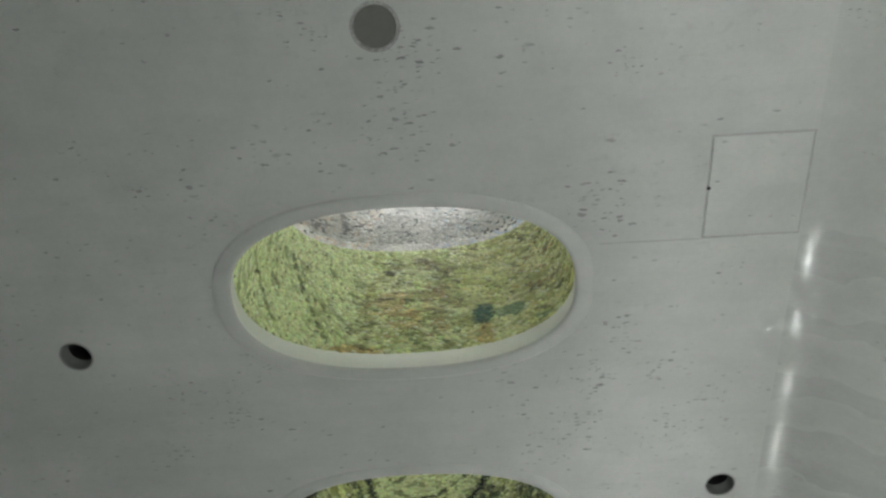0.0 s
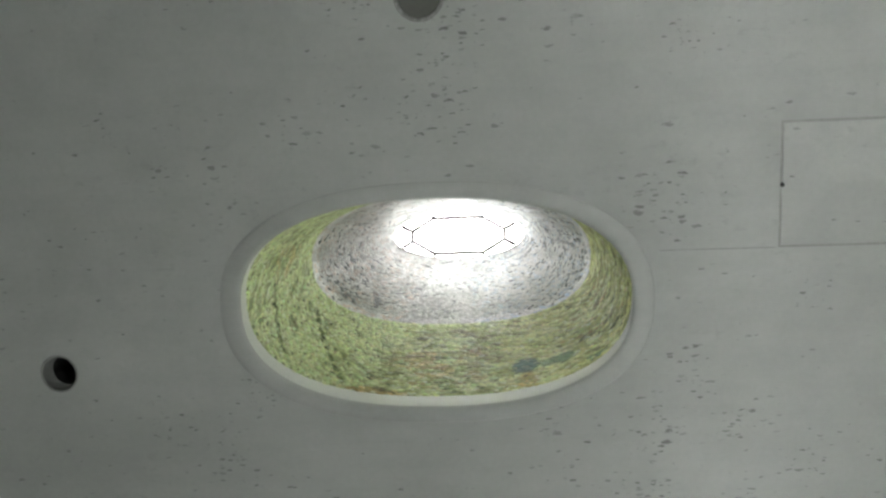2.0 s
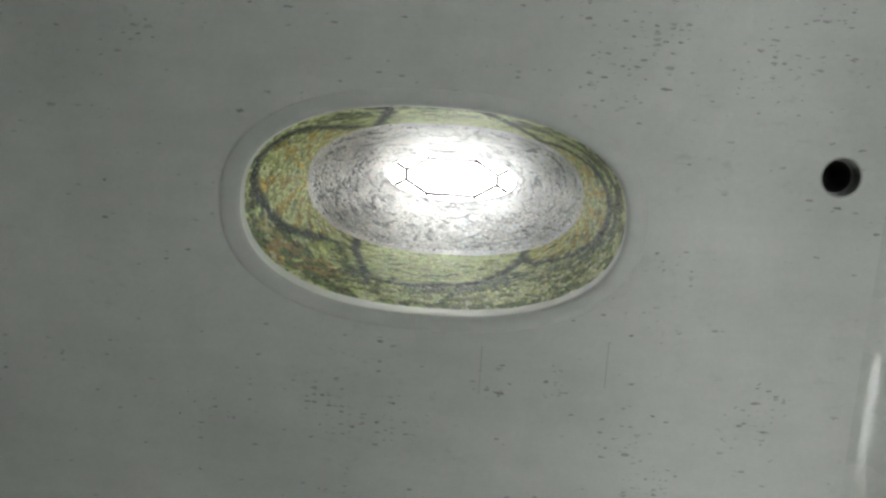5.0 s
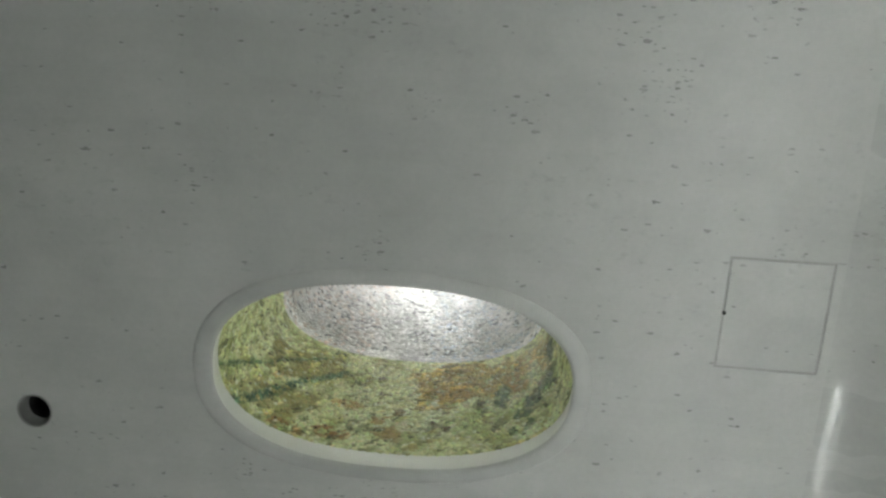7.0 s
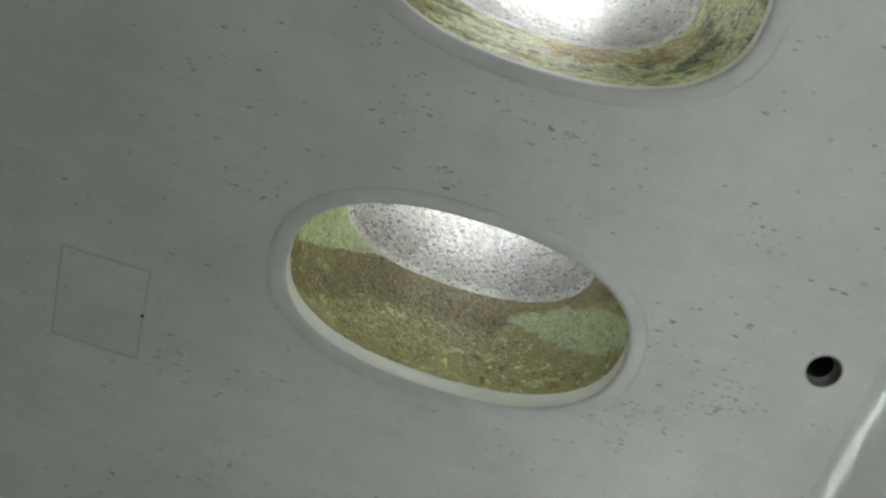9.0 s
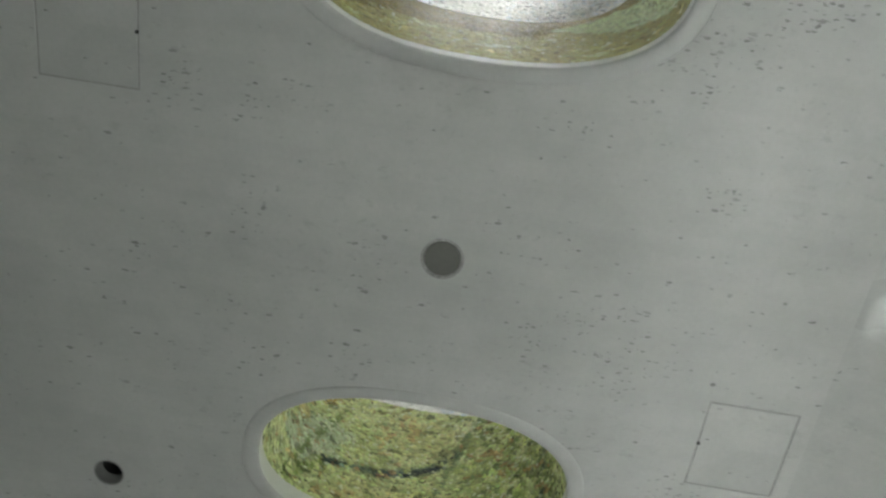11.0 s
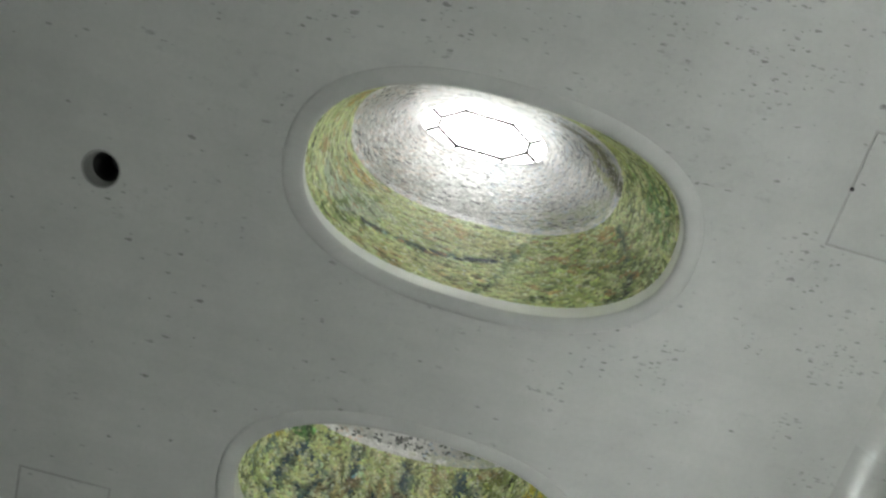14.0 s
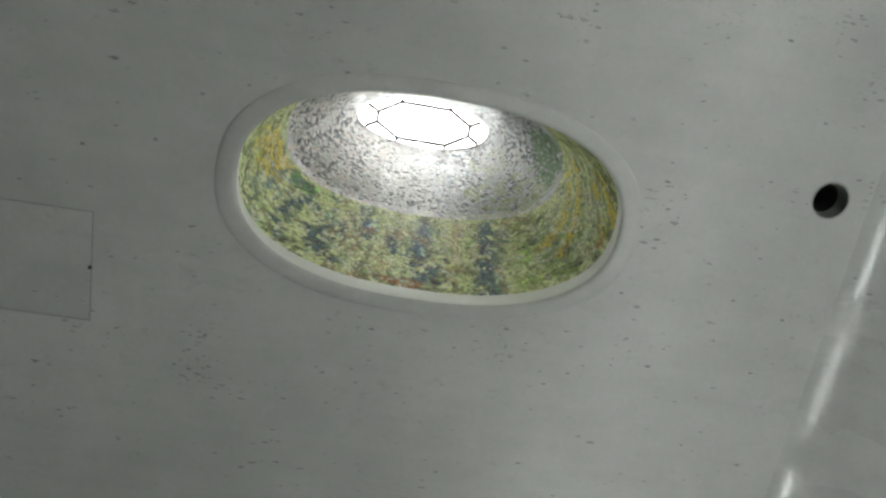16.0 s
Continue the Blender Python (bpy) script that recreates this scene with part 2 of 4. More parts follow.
def glow(name, color, strength):
    n = Nodes(name)
    n.bsdf.inputs["Base Color"].default_value = (0.8, 0.8, 0.8, 1)
    n.bsdf.inputs["Emission Color"].default_value = (*color, 1)
    n.bsdf.inputs["Emission Strength"].default_value = strength
    return n.mat


M_CEIL = concrete_ceiling("fair_faced_concrete", spots=SPOTS_FIRST + SPOTS_SECOND + SPOTS_THIRD + SPOTS_FOURTH)
M_COLLAR = concrete_ceiling("cast_concrete_collar", False)
M_HATCH = concrete_ceiling("concrete_panel")
M_WALL = concrete_ceiling("sealed_concrete_wall", True, 0.25)
M_EAST = concrete_ceiling("patchily_glossy_concrete", True, 0.19, ((-6.8, -0.3), (0.02, 0.20), (0.42, 0.60), (0.85, 1.0), (1.4, 1.55), (2.05, 2.22), (2.92, 3.06), (3.35, 4.4), (4.78, 4.84), (5.02, 5.12), (7.35, 7.55), (7.9, 9.1), (9.7, 9.85), (10.35, 10.45), (11.2, 11.3), (11.9, 12.1), (12.6, 13.6)), 0.50)
M_RIM = plain("pale_painted_rim", (0.60, 0.615, 0.585), 0.70, 0.0, 60.0, 0.06, 0.1, 0.2)
M_GROUT = plain("mosaic_grout", (0.34, 0.38, 0.20), 0.9, 0.0, 90.0, 0.3, 0.4)
M_GROUT_DARK = plain("pale_grout", (0.66, 0.66, 0.66), 0.8, 0.0, 90.0, 0.3, 0.4)
M_TILE = tesserae("coloured_tesserae", 0.65, 0.0, 0.12, 0.15)
M_SILVER = tesserae("silver_tesserae", 0.55, 0.20, 0.14, 0.3)
M_BAR = plain("dark_glazing_bar", (0.02, 0.02, 0.02), 0.45, 0.6)
M_FRAME = plain("white_painted_frame", (0.8, 0.8, 0.79), 0.45)
M_SEAM = plain("dark_seam", (0.35, 0.35, 0.34), 0.7, 0.0, 60.0, 0.2)
M_JOINT = plain("grey_joint", (0.36, 0.36, 0.345), 0.7, 0.0, 60.0, 0.2)
M_GLASS = glass()
M_TRIM = plain("grey_trim", (0.26, 0.265, 0.25), 0.5, 0.0, 60.0, 0.2)
M_MORTAR = plain("patchy_mortar", (0.40, 0.40, 0.385), 0.85, 0.0, 55.0, 0.45, 0.5)
M_SLEEVE = plain("grey_sleeve", (0.16, 0.165, 0.155), 0.5, 0.0, 60.0, 0.15)
M_BLACK = plain("black_recess", (0.012, 0.012, 0.012), 0.6)
M_COVER = plain("grey_cover_plate", (0.120, 0.120, 0.108), 0.5, 0.0, 30.0, 0.12)
M_FLOOR = plain("grey_terrazzo", (0.42, 0.42, 0.40), 0.5, 0.0, 80.0, 0.2)
M_TUBE = glow("lamp_diffuser", (0.958, 1.0, 0.962), LAMP_GLOW)
M_HOUSING = plain("white_lamp_housing", (0.7, 0.7, 0.68), 0.4)
M_EARTH = plain("dry_paving", (0.30, 0.29, 0.27), 0.9, 0.0, 8.0, 0.3)


# ---- mesh helpers ----
def part(name, bm, material, parent=None, label=""):
    """Links a bmesh as one mesh object, under a thing or part if given."""
    me = bpy.data.meshes.new(name)
    bm.to_mesh(me)
    bm.free()
    me.materials.append(material)
    ob = new(name, me)
    ob.parent = parent
    return tagged(ob, label)


def empty(name, x, y, z):
    ob = new(name)
    ob.location = (x, y, z)
    return ob


def oval(a, b, n, count):
    """Points of an oval that is a little fuller than an ellipse, counter-clockwise."""
    pts = []
    for i in range(count):
        c, s = math.cos(2 * math.pi * i / count), math.sin(2 * math.pi * i / count)
        pts.append((a * math.copysign(abs(c) ** (2 / n), c), b * math.copysign(abs(s) ** (2 / n), s)))
    return pts


def rings(loops, smooth=True, close_top=False):
    """A skin through loops of equal length; each loop is (points, z)."""
    bm = bmesh.new()
    rows = [[bm.verts.new((x, y, z)) for x, y in pts] for pts, z in loops]
    for lo, hi in zip(rows, rows[1:]):
        k = len(lo)
        for i in range(k):
            f = bm.faces.new((lo[i], hi[i], hi[(i + 1) % k], lo[(i + 1) % k]))
            f.smooth = smooth
    if close_top:
        bm.faces.new(rows[-1])
    return bm


def box(bm, x0, x1, y0, y1, z0, z1):
    v = [bm.verts.new((x, y, z)) for z in (z0, z1) for y in (y0, y1) for x in (x0, x1)]
    for f in ((0, 2, 3, 1), (4, 5, 7, 6), (0, 1, 5, 4), (2, 6, 7, 3), (0, 4, 6, 2), (1, 3, 7, 5)):
        bm.faces.new([v[i] for i in f])
    return bm


def boxed(x0, x1, y0, y1, z0, z1, bevel=0.0):
    bm = box(bmesh.new(), x0, x1, y0, y1, z0, z1)
    if bevel:
        bmesh.ops.bevel(bm, geom=bm.edges[:], offset=bevel, segments=2, affect="EDGES", profile=0.5)
    return bm


def circle(r, count=40):
    return [(r * math.cos(2 * math.pi * i / count), r * math.sin(2 * math.pi * i / count)) for i in range(count)]


# ---- the ceiling, with every opening cut through it ----
FLAT_L, FLAT_R = -2.62, 2.035


def build_ceiling():
    bm = bmesh.new()
    loops = [[(FLAT_L, Y0), (FLAT_R, Y0), (FLAT_R, Y1), (FLAT_L, Y1)]]
    for _, x, y in SKYLIGHTS:
        loops.append([(x + px, y + py) for px, py in oval(OVAL_A + 0.0985, OVAL_B + 0.0985 * LIP_Y, OVAL_N, 96)])
    for x, y in DOWNLIGHTS:
        loops.append([(x + px, y + py) for px, py in circle(0.092)])
    for x, y in COVERS:
        loops.append([(x + px, y + py) for px, py in circle(0.106)])
    for x, y, w, h in HATCHES:
        loops.append([(x - w / 2, y - h / 2), (x + w / 2, y - h / 2), (x + w / 2, y + h / 2), (x - w / 2, y + h / 2)])
    edges = []
    for loop in loops:
        vs = [bm.verts.new((x, y, CEIL)) for x, y in loop]
        edges += [bm.edges.new((vs[i], vs[(i + 1) % len(vs)])) for i in range(len(vs))]
    bmesh.ops.triangle_fill(bm, use_beauty=True, use_dissolve=False, edges=edges, normal=(0, 0, -1))
    for f in bm.faces:
        if f.normal.z > 0:
            f.normal_flip()
    grown = bmesh.ops.extrude_face_region(bm, geom=bm.faces[:])
    bmesh.ops.translate(bm, verts=[v for v in grown["geom"] if isinstance(v, bmesh.types.BMVert)], vec=(0, 0, SLAB))
    return bm


ceiling = tagged(part("ceiling", build_ceiling(), M_CEIL), "grey fair-faced concrete ceiling with blowholes and oval openings", "ceiling", kind="structure")


def cove(side, radius, turn, slope):
    """The rounded edge where the ceiling turns down, a sloping strip and the upright wall, slightly uneven like cast concrete."""
    bm = bmesh.new()
    cx = FLAT_R if side > 0 else FLAT_L
    prof = [(cx, CEIL)]
    steps = 14
    for k in range(1, steps + 1):
        a = radians(turn) * k / steps
        prof.append((cx + side * radius * math.sin(a), CEIL - radius + radius * math.cos(a)))
    ex, ez = prof[-1]
    dx, dz = math.cos(radians(turn)), -math.sin(radians(turn))
    for k in range(1, 6):
        prof.append((ex + side * dx * slope * k / 5, ez + dz * slope * k / 5))
    wx, wz = prof[-1]
    prof += [(wx, wz * f) for f in (0.8, 0.6, 0.4, 0.2, 0.0)]
    ys = np.arange(Y0, Y1 + 0.01, 0.05)
    grid = []
    for y in ys:
        row = []
        for k, (x, z) in enumerate(prof):
            wave = 0.0 if k == 0 else min(k / 5, 1) * (0.0024 * noise.noise(Vector((x * 2.0, y * 1.6, z * 2.0))) + 0.0016 * noise.noise(Vector((x, y * 5.0, z))) + 0.0012 * noise.noise(Vector((x, y * 8.0, z + 3.0))))
            row.append(bm.verts.new((x + side * wave, y, z + wave)))
        grid.append(row)
    for a, b in zip(grid, grid[1:]):
        for k in range(len(prof) - 1):
            quad = (a[k], b[k], b[k + 1], a[k + 1])
            f = bm.faces.new(quad if side > 0 else quad[::-1])
            f.smooth = True
    out = [(wx + side * 0.3, 0.0), (wx + side * 0.3, CEIL + SLAB), (cx, CEIL + SLAB)]
    for (xa, za), (xb, zb) in zip(out, out[1:]):
        quad = [bm.verts.new(p) for p in ((xa, Y0, za), (xb, Y0, zb), (xb, Y1, zb), (xa, Y1, za))]
        bm.faces.new(quad)
    return bm


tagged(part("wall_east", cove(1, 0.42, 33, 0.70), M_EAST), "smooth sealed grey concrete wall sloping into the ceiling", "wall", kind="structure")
tagged(part("wall_west", cove(-1, 0.60, 40, 0.30), M_WALL), "smooth sealed grey concrete wall sloping into the ceiling", "wall", kind="structure")
tagged(part("wall_south", boxed(WALL_L - 0.3, WALL_R + 0.3, Y0 - 0.3, Y0, 0, CEIL + SLAB), M_WALL), "plain grey concrete end wall", "wall", kind="structure")
tagged(part("wall_north", boxed(WALL_L - 0.3, WALL_R + 0.3, Y1, Y1 + 0.3, 0, CEIL + SLAB), M_WALL), "plain grey concrete end wall", "wall", kind="structure")
tagged(part("floor", boxed(WALL_L - 0.3, WALL_R + 0.3, Y0 - 0.3, Y1 + 0.3, -0.2, 0.0), M_FLOOR), "grey terrazzo passage floor", "floor", kind="structure")


def build_ground():
    """The paving over the passage, with an oval opening round each skylight."""
    bm = bmesh.new()
    z = CEIL + TOP_Z + 0.035
    loops = [[(-60, -60), (60, -60), (60, 70), (-60, 70)]]
    loops += [[(x + px, y + py) for px, py in oval(TOP_A + 0.055, TOP_B + 0.055, 2.1, 96)] for _, x, y in SKYLIGHTS]
    edges = []
    for loop in loops:
        vs = [bm.verts.new((x, y, z)) for x, y in loop]
        edges += [bm.edges.new((vs[i], vs[(i + 1) % len(vs)])) for i in range(len(vs))]
    bmesh.ops.triangle_fill(bm, use_beauty=True, use_dissolve=False, edges=edges, normal=(0, 0, 1))
    for f in bm.faces:
        if f.normal.z < 0:
            f.normal_flip()
    return bm


tagged(part("ground", build_ground(), M_EARTH), "grey paving over the passage round the skylights", "ground", kind="structure")


# ---- mosaics ----
def arc_table(a, b, n, count=2400):
    p = np.array(oval(a, b, n, count))
    d = np.r_[0.0, np.cumsum(np.hypot(*np.diff(np.vstack([p, p[:1]]), axis=0).T))]
    return 2 * np.pi * np.arange(count + 1) / count, d


def wall_point(th, v, lo, hi):
    """A point of the well's wall: th round the oval, v from the lower oval (0) to the upper one (1)."""
    a, b, z = (lo[i] + (hi[i] - lo[i]) * v for i in range(3))
    c, s = np.cos(th), np.sin(th)
    e = 2 / OVAL_N
    return np.stack([a * np.sign(c) * np.abs(c) ** e, b * np.sign(s) * np.abs(s) ** e, z + 0 * th], -1)


def tile_mesh(name, lo, hi, size, aspect, spin, lift, high, paint, flow, rng, material, parent, label):
    """Thousands of small tiles set one by one on the well's wall, joined into one mesh."""
    slant = math.hypot(hi[2] - lo[2], lo[1] - hi[1])
    w, h = size * math.sqrt(aspect), size / math.sqrt(aspect)
    th_all, v_all = [], []
    for k in range(int(slant / size)):
        v = (k + 0.5) * size / slant
        a, b = (lo[i] + (hi[i] - lo[i]) * v for i in range(2))
        ths, d = arc_table(a, b, OVAL_N)
        count = int(d[-1] / size)
        at = (np.arange(count) + 0.5 * (k % 2) + rng.uniform(-0.5, 0.5, count)) / count * d[-1]
        th_all.append(np.interp(at % d[-1], d, ths))
        v_all.append(np.full(count, v) + rng.uniform(-0.5, 0.5, count) * size / slant)
    th, v = np.concatenate(th_all), np.clip(np.concatenate(v_all), 0.004, 0.996)
    p = wall_point(th, v, lo, hi)
    tu = wall_point(th + 0.004, v, lo, hi) - wall_point(th - 0.004, v, lo, hi)
    tv = wall_point(th, v + 0.01, lo, hi) - wall_point(th, v - 0.01, lo, hi)
    tu /= np.linalg.norm(tu, axis=1)[:, None] + 1e-9
    tv -= (tv * tu).sum(1)[:, None] * tu
    tv /= np.linalg.norm(tv, axis=1)[:, None] + 1e-9
    nrm = np.cross(tv, tu)
    inward = -np.stack([p[:, 0], p[:, 1], 0 * p[:, 0]], -1)
    nrm *= np.sign((nrm * inward).sum(1))[:, None]
    ang = rng.normal(0, spin, len(p)) - flow(unroll(th), v * slant)
    ca, sa = np.cos(ang)[:, None], np.sin(ang)[:, None]
    ax, ay = ca * tu + sa * tv, ca * tv - sa * tu
    sw = w * rng.uniform(1.05, 1.55, len(p))[:, None] / 2
    sh = h * rng.uniform(1.15, 1.75, len(p))[:, None] / 2
    tilt = rng.normal(0, lift, (len(p), 2))
    rise = rng.uniform(0.35, 1.0, len(p)) * high
    verts = np.zeros((len(p), 8, 3))
    for i, (sx, sy) in enumerate(((-1, -1), (1, -1), (1, 1), (-1, 1))):
        jx, jy = rng.uniform(0.8, 1.0, (2, len(p), 1))
        verts[:, i] = p + ax * sx * sw + ay * sy * sh
        up = rise[:, None] + sx * tilt[:, :1] * sw + sy * tilt[:, 1:] * sh
        verts[:, i + 4] = p + ax * sx * sw * 0.92 * jx + ay * sy * sh * 0.92 * jy + nrm * np.maximum(up, 0.0005)
    flip = ((np.cross(verts[:, 5] - verts[:, 4], verts[:, 7] - verts[:, 4]) * nrm).sum(1) < 0)
    verts[flip] = verts[flip][:, [0, 3, 2, 1, 4, 7, 6, 5]]
    quads = np.array([(4, 5, 6, 7), (0, 1, 5, 4), (1, 2, 6, 5), (2, 3, 7, 6), (3, 0, 4, 7)])
    faces = (np.arange(len(p))[:, None, None] * 8 + quads[None]).reshape(-1, 4)
    me = bpy.data.meshes.new(name)
    me.vertices.add(len(p) * 8)
    me.vertices.foreach_set("co", verts.ravel())
    me.loops.add(faces.size)
    me.loops.foreach_set("vertex_index", faces.ravel().astype(np.int32))
    me.polygons.add(len(faces))
    me.polygons.foreach_set("loop_start", np.arange(0, faces.size, 4, dtype=np.int32))
    me.update(calc_edges=True)
    col = paint(th, v, rng)
    attr = me.color_attributes.new("tint", "FLOAT_COLOR", "POINT")
    attr.data.foreach_set("color", np.repeat(np.c_[col, np.ones(len(p))], 8, axis=0).ravel())
    me.materials.append(material)
    ob = new(name, me)
    ob.parent = parent
    return tagged(ob, label, kind="stuff")


ROUND, ROUND_LENGTH = arc_table(0.89, 0.45, OVAL_N)
GIRTH = ROUND_LENGTH[-1]


def unroll(th):
    """Metres round the well: 0 in the middle of the north side, positive to the east."""
    return (GIRTH * 0.75 - np.interp(th % (2 * np.pi), ROUND, ROUND_LENGTH)) % GIRTH - GIRTH / 2


def across(s, s0):
    return (s - s0 + GIRTH / 2) % GIRTH - GIRTH / 2


def blend(col, mask, shade):
    m = (np.clip(mask, 0, 1) * np.ones(len(col)))[:, None]
    return col * (1 - m) + np.array(shade)[None] * m


def waves(x, y, seed, rough=3):
    """Smooth uneven noise in about -1 to 1, from random values on a grid, in three sizes."""
    out = 0
    for k in range(3):
        table = np.random.RandomState(seed * 3 + k).uniform(-1, 1, (64, 64))
        a, b = x * rough / 3.2 * 2 ** k + 13.7, y * rough / 3.2 * 2 ** k + 5.3
        i, j = np.floor(a).astype(int), np.floor(b).astype(int)
        p, q = a - i, b - j
        p, q = p * p * (3 - 2 * p), q * q * (3 - 2 * q)
        at = lambda m, n: table[m % 64, n % 64]
        out = out + ((at(i, j) * (1 - p) + at(i + 1, j) * p) * (1 - q) + (at(i, j + 1) * (1 - p) + at(i + 1, j + 1) * p) * q) * (1.0, 0.6, 0.4)[k]
    return out * 1.1


LEAF, PALE, OLIVE, RUST, TEAL, NIGHT, MINT = (
    (0.45, 0.54, 0.22), (0.67, 0.72, 0.42), (0.26, 0.27, 0.09), (0.46, 0.25, 0.09),
    (0.06, 0.18, 0.14), (0.040, 0.065, 0.055), (0.62, 0.72, 0.46))
SPRING, OCHRE, DEEP, STONE = (0.54, 0.63, 0.29), (0.46, 0.36, 0.10), (0.13, 0.20, 0.06), (0.60, 0.58, 0.40)


def flow_for(key):
    """The way the tiles run on the unrolled wall, in radians from the level."""
    def flow(s, t):
        sway = 0.5 * waves(s * 2.2, t * 2.2, 17 + ord(key))
        if key == "a":
            swirl = -0.25 - 0.5 * s
            return np.where(s < -0.36, -1.12, np.where(s > 0.42, -0.50, swirl)) + 0.6 * sway
        if key == "b":
            disc = np.where(s < 0, np.arctan2(t - 1.25, across(s, -1.12)), np.arctan2(t - 1.30, across(s, 1.10)))
            return np.where((np.abs(s) > 0.56) & (np.abs(s) < 1.7) & (t > 0.28), disc, np.where(t < 0.40, 1.45, 0.15)) + 0.5 * sway
        if key == "c":
            return np.where(s < -0.2, 1.05, np.where(s < 0.4, 0.5, -0.9)) + sway
        if key == "d":
            return 3.0 * sway
        if key == "e":
            return np.where(s < 0.2, 0.12 + 0.5 * s, np.where(s < 0.7, 0.7, 1.25)) + sway
        return np.where(s < -0.42, 0.95, np.where(s > 0.6, 1.0, 1.5)) + 0.7 * sway
    return flow


def strokes(col, s, t, seed, count, length, width, flow, spread, palette, alpha):
    """Patches of one colour laid like brush strokes along the flow of the tiles."""
    r = np.random.RandomState(seed)
    palette = np.array(palette)
    for _ in range(count):
        s0, t0 = r.uniform(-GIRTH / 2, GIRTH / 2), r.uniform(-0.05, 1.2)
        a = flow(np.array([s0]), np.array([t0]))[0] + r.normal(0, spread)
        ln, wd = length * r.uniform(0.5, 1.5) / 2, width * r.uniform(0.6, 1.6) / 2
        shade = palette[r.randint(len(palette))] * r.uniform(0.85, 1.15)
        bend = r.uniform(-2.0, 2.0)
        x, y = across(s, s0), t - t0
        near = np.flatnonzero((np.abs(x) < ln * 1.2) & (np.abs(y) < ln * 1.2))
        x, y = x[near], y[near]
        p, q = x * math.cos(a) + y * math.sin(a), y * math.cos(a) - x * math.sin(a)
        inside = (p / ln) ** 2 + ((q + bend * p * p) / wd) ** 2
        much = alpha[near] if isinstance(alpha, np.ndarray) else alpha
        col[near] = blend(col[near], much * np.clip((1.15 - inside) / 0.3, 0, 1), shade)
    return col


def dabs(col, s, t, seed, count, length, width, flow, spread, strength):
    """Small strokes that only lighten or darken what is there, so that neighbouring tiles go together."""
    r = np.random.RandomState(seed)
    gain = np.zeros(len(col))
    for _ in range(count):
        s0, t0 = r.uniform(-GIRTH / 2, GIRTH / 2), r.uniform(0.0, 1.12)
        a = flow(np.array([s0]), np.array([t0]))[0] + r.normal(0, spread)
        ln, wd = length * r.uniform(0.5, 1.5) / 2, width * r.uniform(0.6, 1.5) / 2
        level = r.normal(0, strength)
        x, y = across(s, s0), t - t0
        near = np.flatnonzero((np.abs(x) < ln) & (np.abs(y) < ln))
        p = x[near] * math.cos(a) + y[near] * math.sin(a)
        q = y[near] * math.cos(a) - x[near] * math.sin(a)
        hit = near[(p / ln) ** 2 + (q / wd) ** 2 < 1]
        gain[hit] = level
    return col * np.exp(gain)[:, None]


class Picture:
    """The colours of one mosaic's tiles, drawn on the unrolled wall in metres."""

    def __init__(self, s, t, base, seed):
        self.s, self.t = s, t
        self.col = np.tile(np.array(base), (len(s), 1))
        self.w1, self.w2, self.w3 = waves(s * 3, t * 3, 11 + seed), waves(s * 8, t * 8, 37 + seed), waves(s * 19, t * 19, 53 + seed)

    def add(self, mask, shade):
        self.col = blend(self.col, mask, shade)

    def line(self, points, width, shade, alpha=0.9, gaps=-0.9):
        """A ragged line of tiles through the points."""
        best = np.full(len(self.s), 9.0)
        for (sa, ta), (sb, tb) in zip(points, points[1:]):
            x, y = across(self.s, sa), self.t - ta
            dx, dy = sb - sa, tb - ta
            k = np.clip((x * dx + y * dy) / (dx * dx + dy * dy + 1e-9), 0, 1)
            best = np.minimum(best, np.hypot(x - k * dx, y - k * dy))
        self.add(alpha * np.clip(1.5 - (best + 0.012 * self.w3) / (width / 2), 0, 1) * (self.w3 > gaps), shade)

    def patch(self, s0, t0, rs, rt, shade, alpha=0.8, turn=0.0, gaps=-2.0):
        """A soft uneven patch."""
        x, y = across(self.s, s0), self.t - t0
        c, k = math.cos(radians(turn)), math.sin(radians(turn))
        d = np.hypot((x * c + y * k) / rs, (y * c - x * k) / rt) + 0.25 * self.w2
        self.add(alpha * np.clip((1.15 - d) / 0.3, 0, 1) * (self.w3 > gaps), shade)

    def over(self, s0, s1, points, soft_edge=0.03):
        """1 above the line through the points, between s0 and s1."""
        xs, ts = zip(*points)
        return np.clip((self.t - np.interp(self.s, xs, ts) + 0.02 * self.w3) / soft_edge, 0, 1) * (self.s > s0) * (self.s < s1)


STROKES = {  # count, length, width, spread, colours, strength
    "a": (380, 0.18, 0.040, 0.30, (LEAF, PALE, MINT, SPRING, LEAF, PALE, LEAF, OLIVE), 0.60),
    "b": (320, 0.11, 0.040, 0.50, (LEAF, SPRING, OLIVE, PALE, MINT, DEEP, OLIVE), 0.60),
    "c": (380, 0.13, 0.045, 0.50, (LEAF, OLIVE, PALE, OLIVE, OCHRE, SPRING, LEAF), 0.60),
    "d": (260, 0.08, 0.040, 0.90, (PALE, LEAF, SPRING, OCHRE), 0.35),
    "e": (420, 0.14, 0.045, 0.40, (LEAF, PALE, SPRING, DEEP, MINT, LEAF, OLIVE), 0.60),
    "f": (460, 0.13, 0.042, 0.40, (PALE, STONE, LEAF, SPRING, OLIVE, LEAF, SPRING, DEEP, OCHRE), 0.65)}
DABS = {"a": (1300, 0.12, 0.030, 0.30, 0.30), "b": (1400, 0.10, 0.030, 0.40, 0.42), "c": (1500, 0.08, 0.032, 0.60, 0.36),
        "d": (1300, 0.06, 0.032, 1.20, 0.20), "e": (1500, 0.08, 0.030, 0.50, 0.36), "f": (1600, 0.09, 0.028, 0.40, 0.34)}
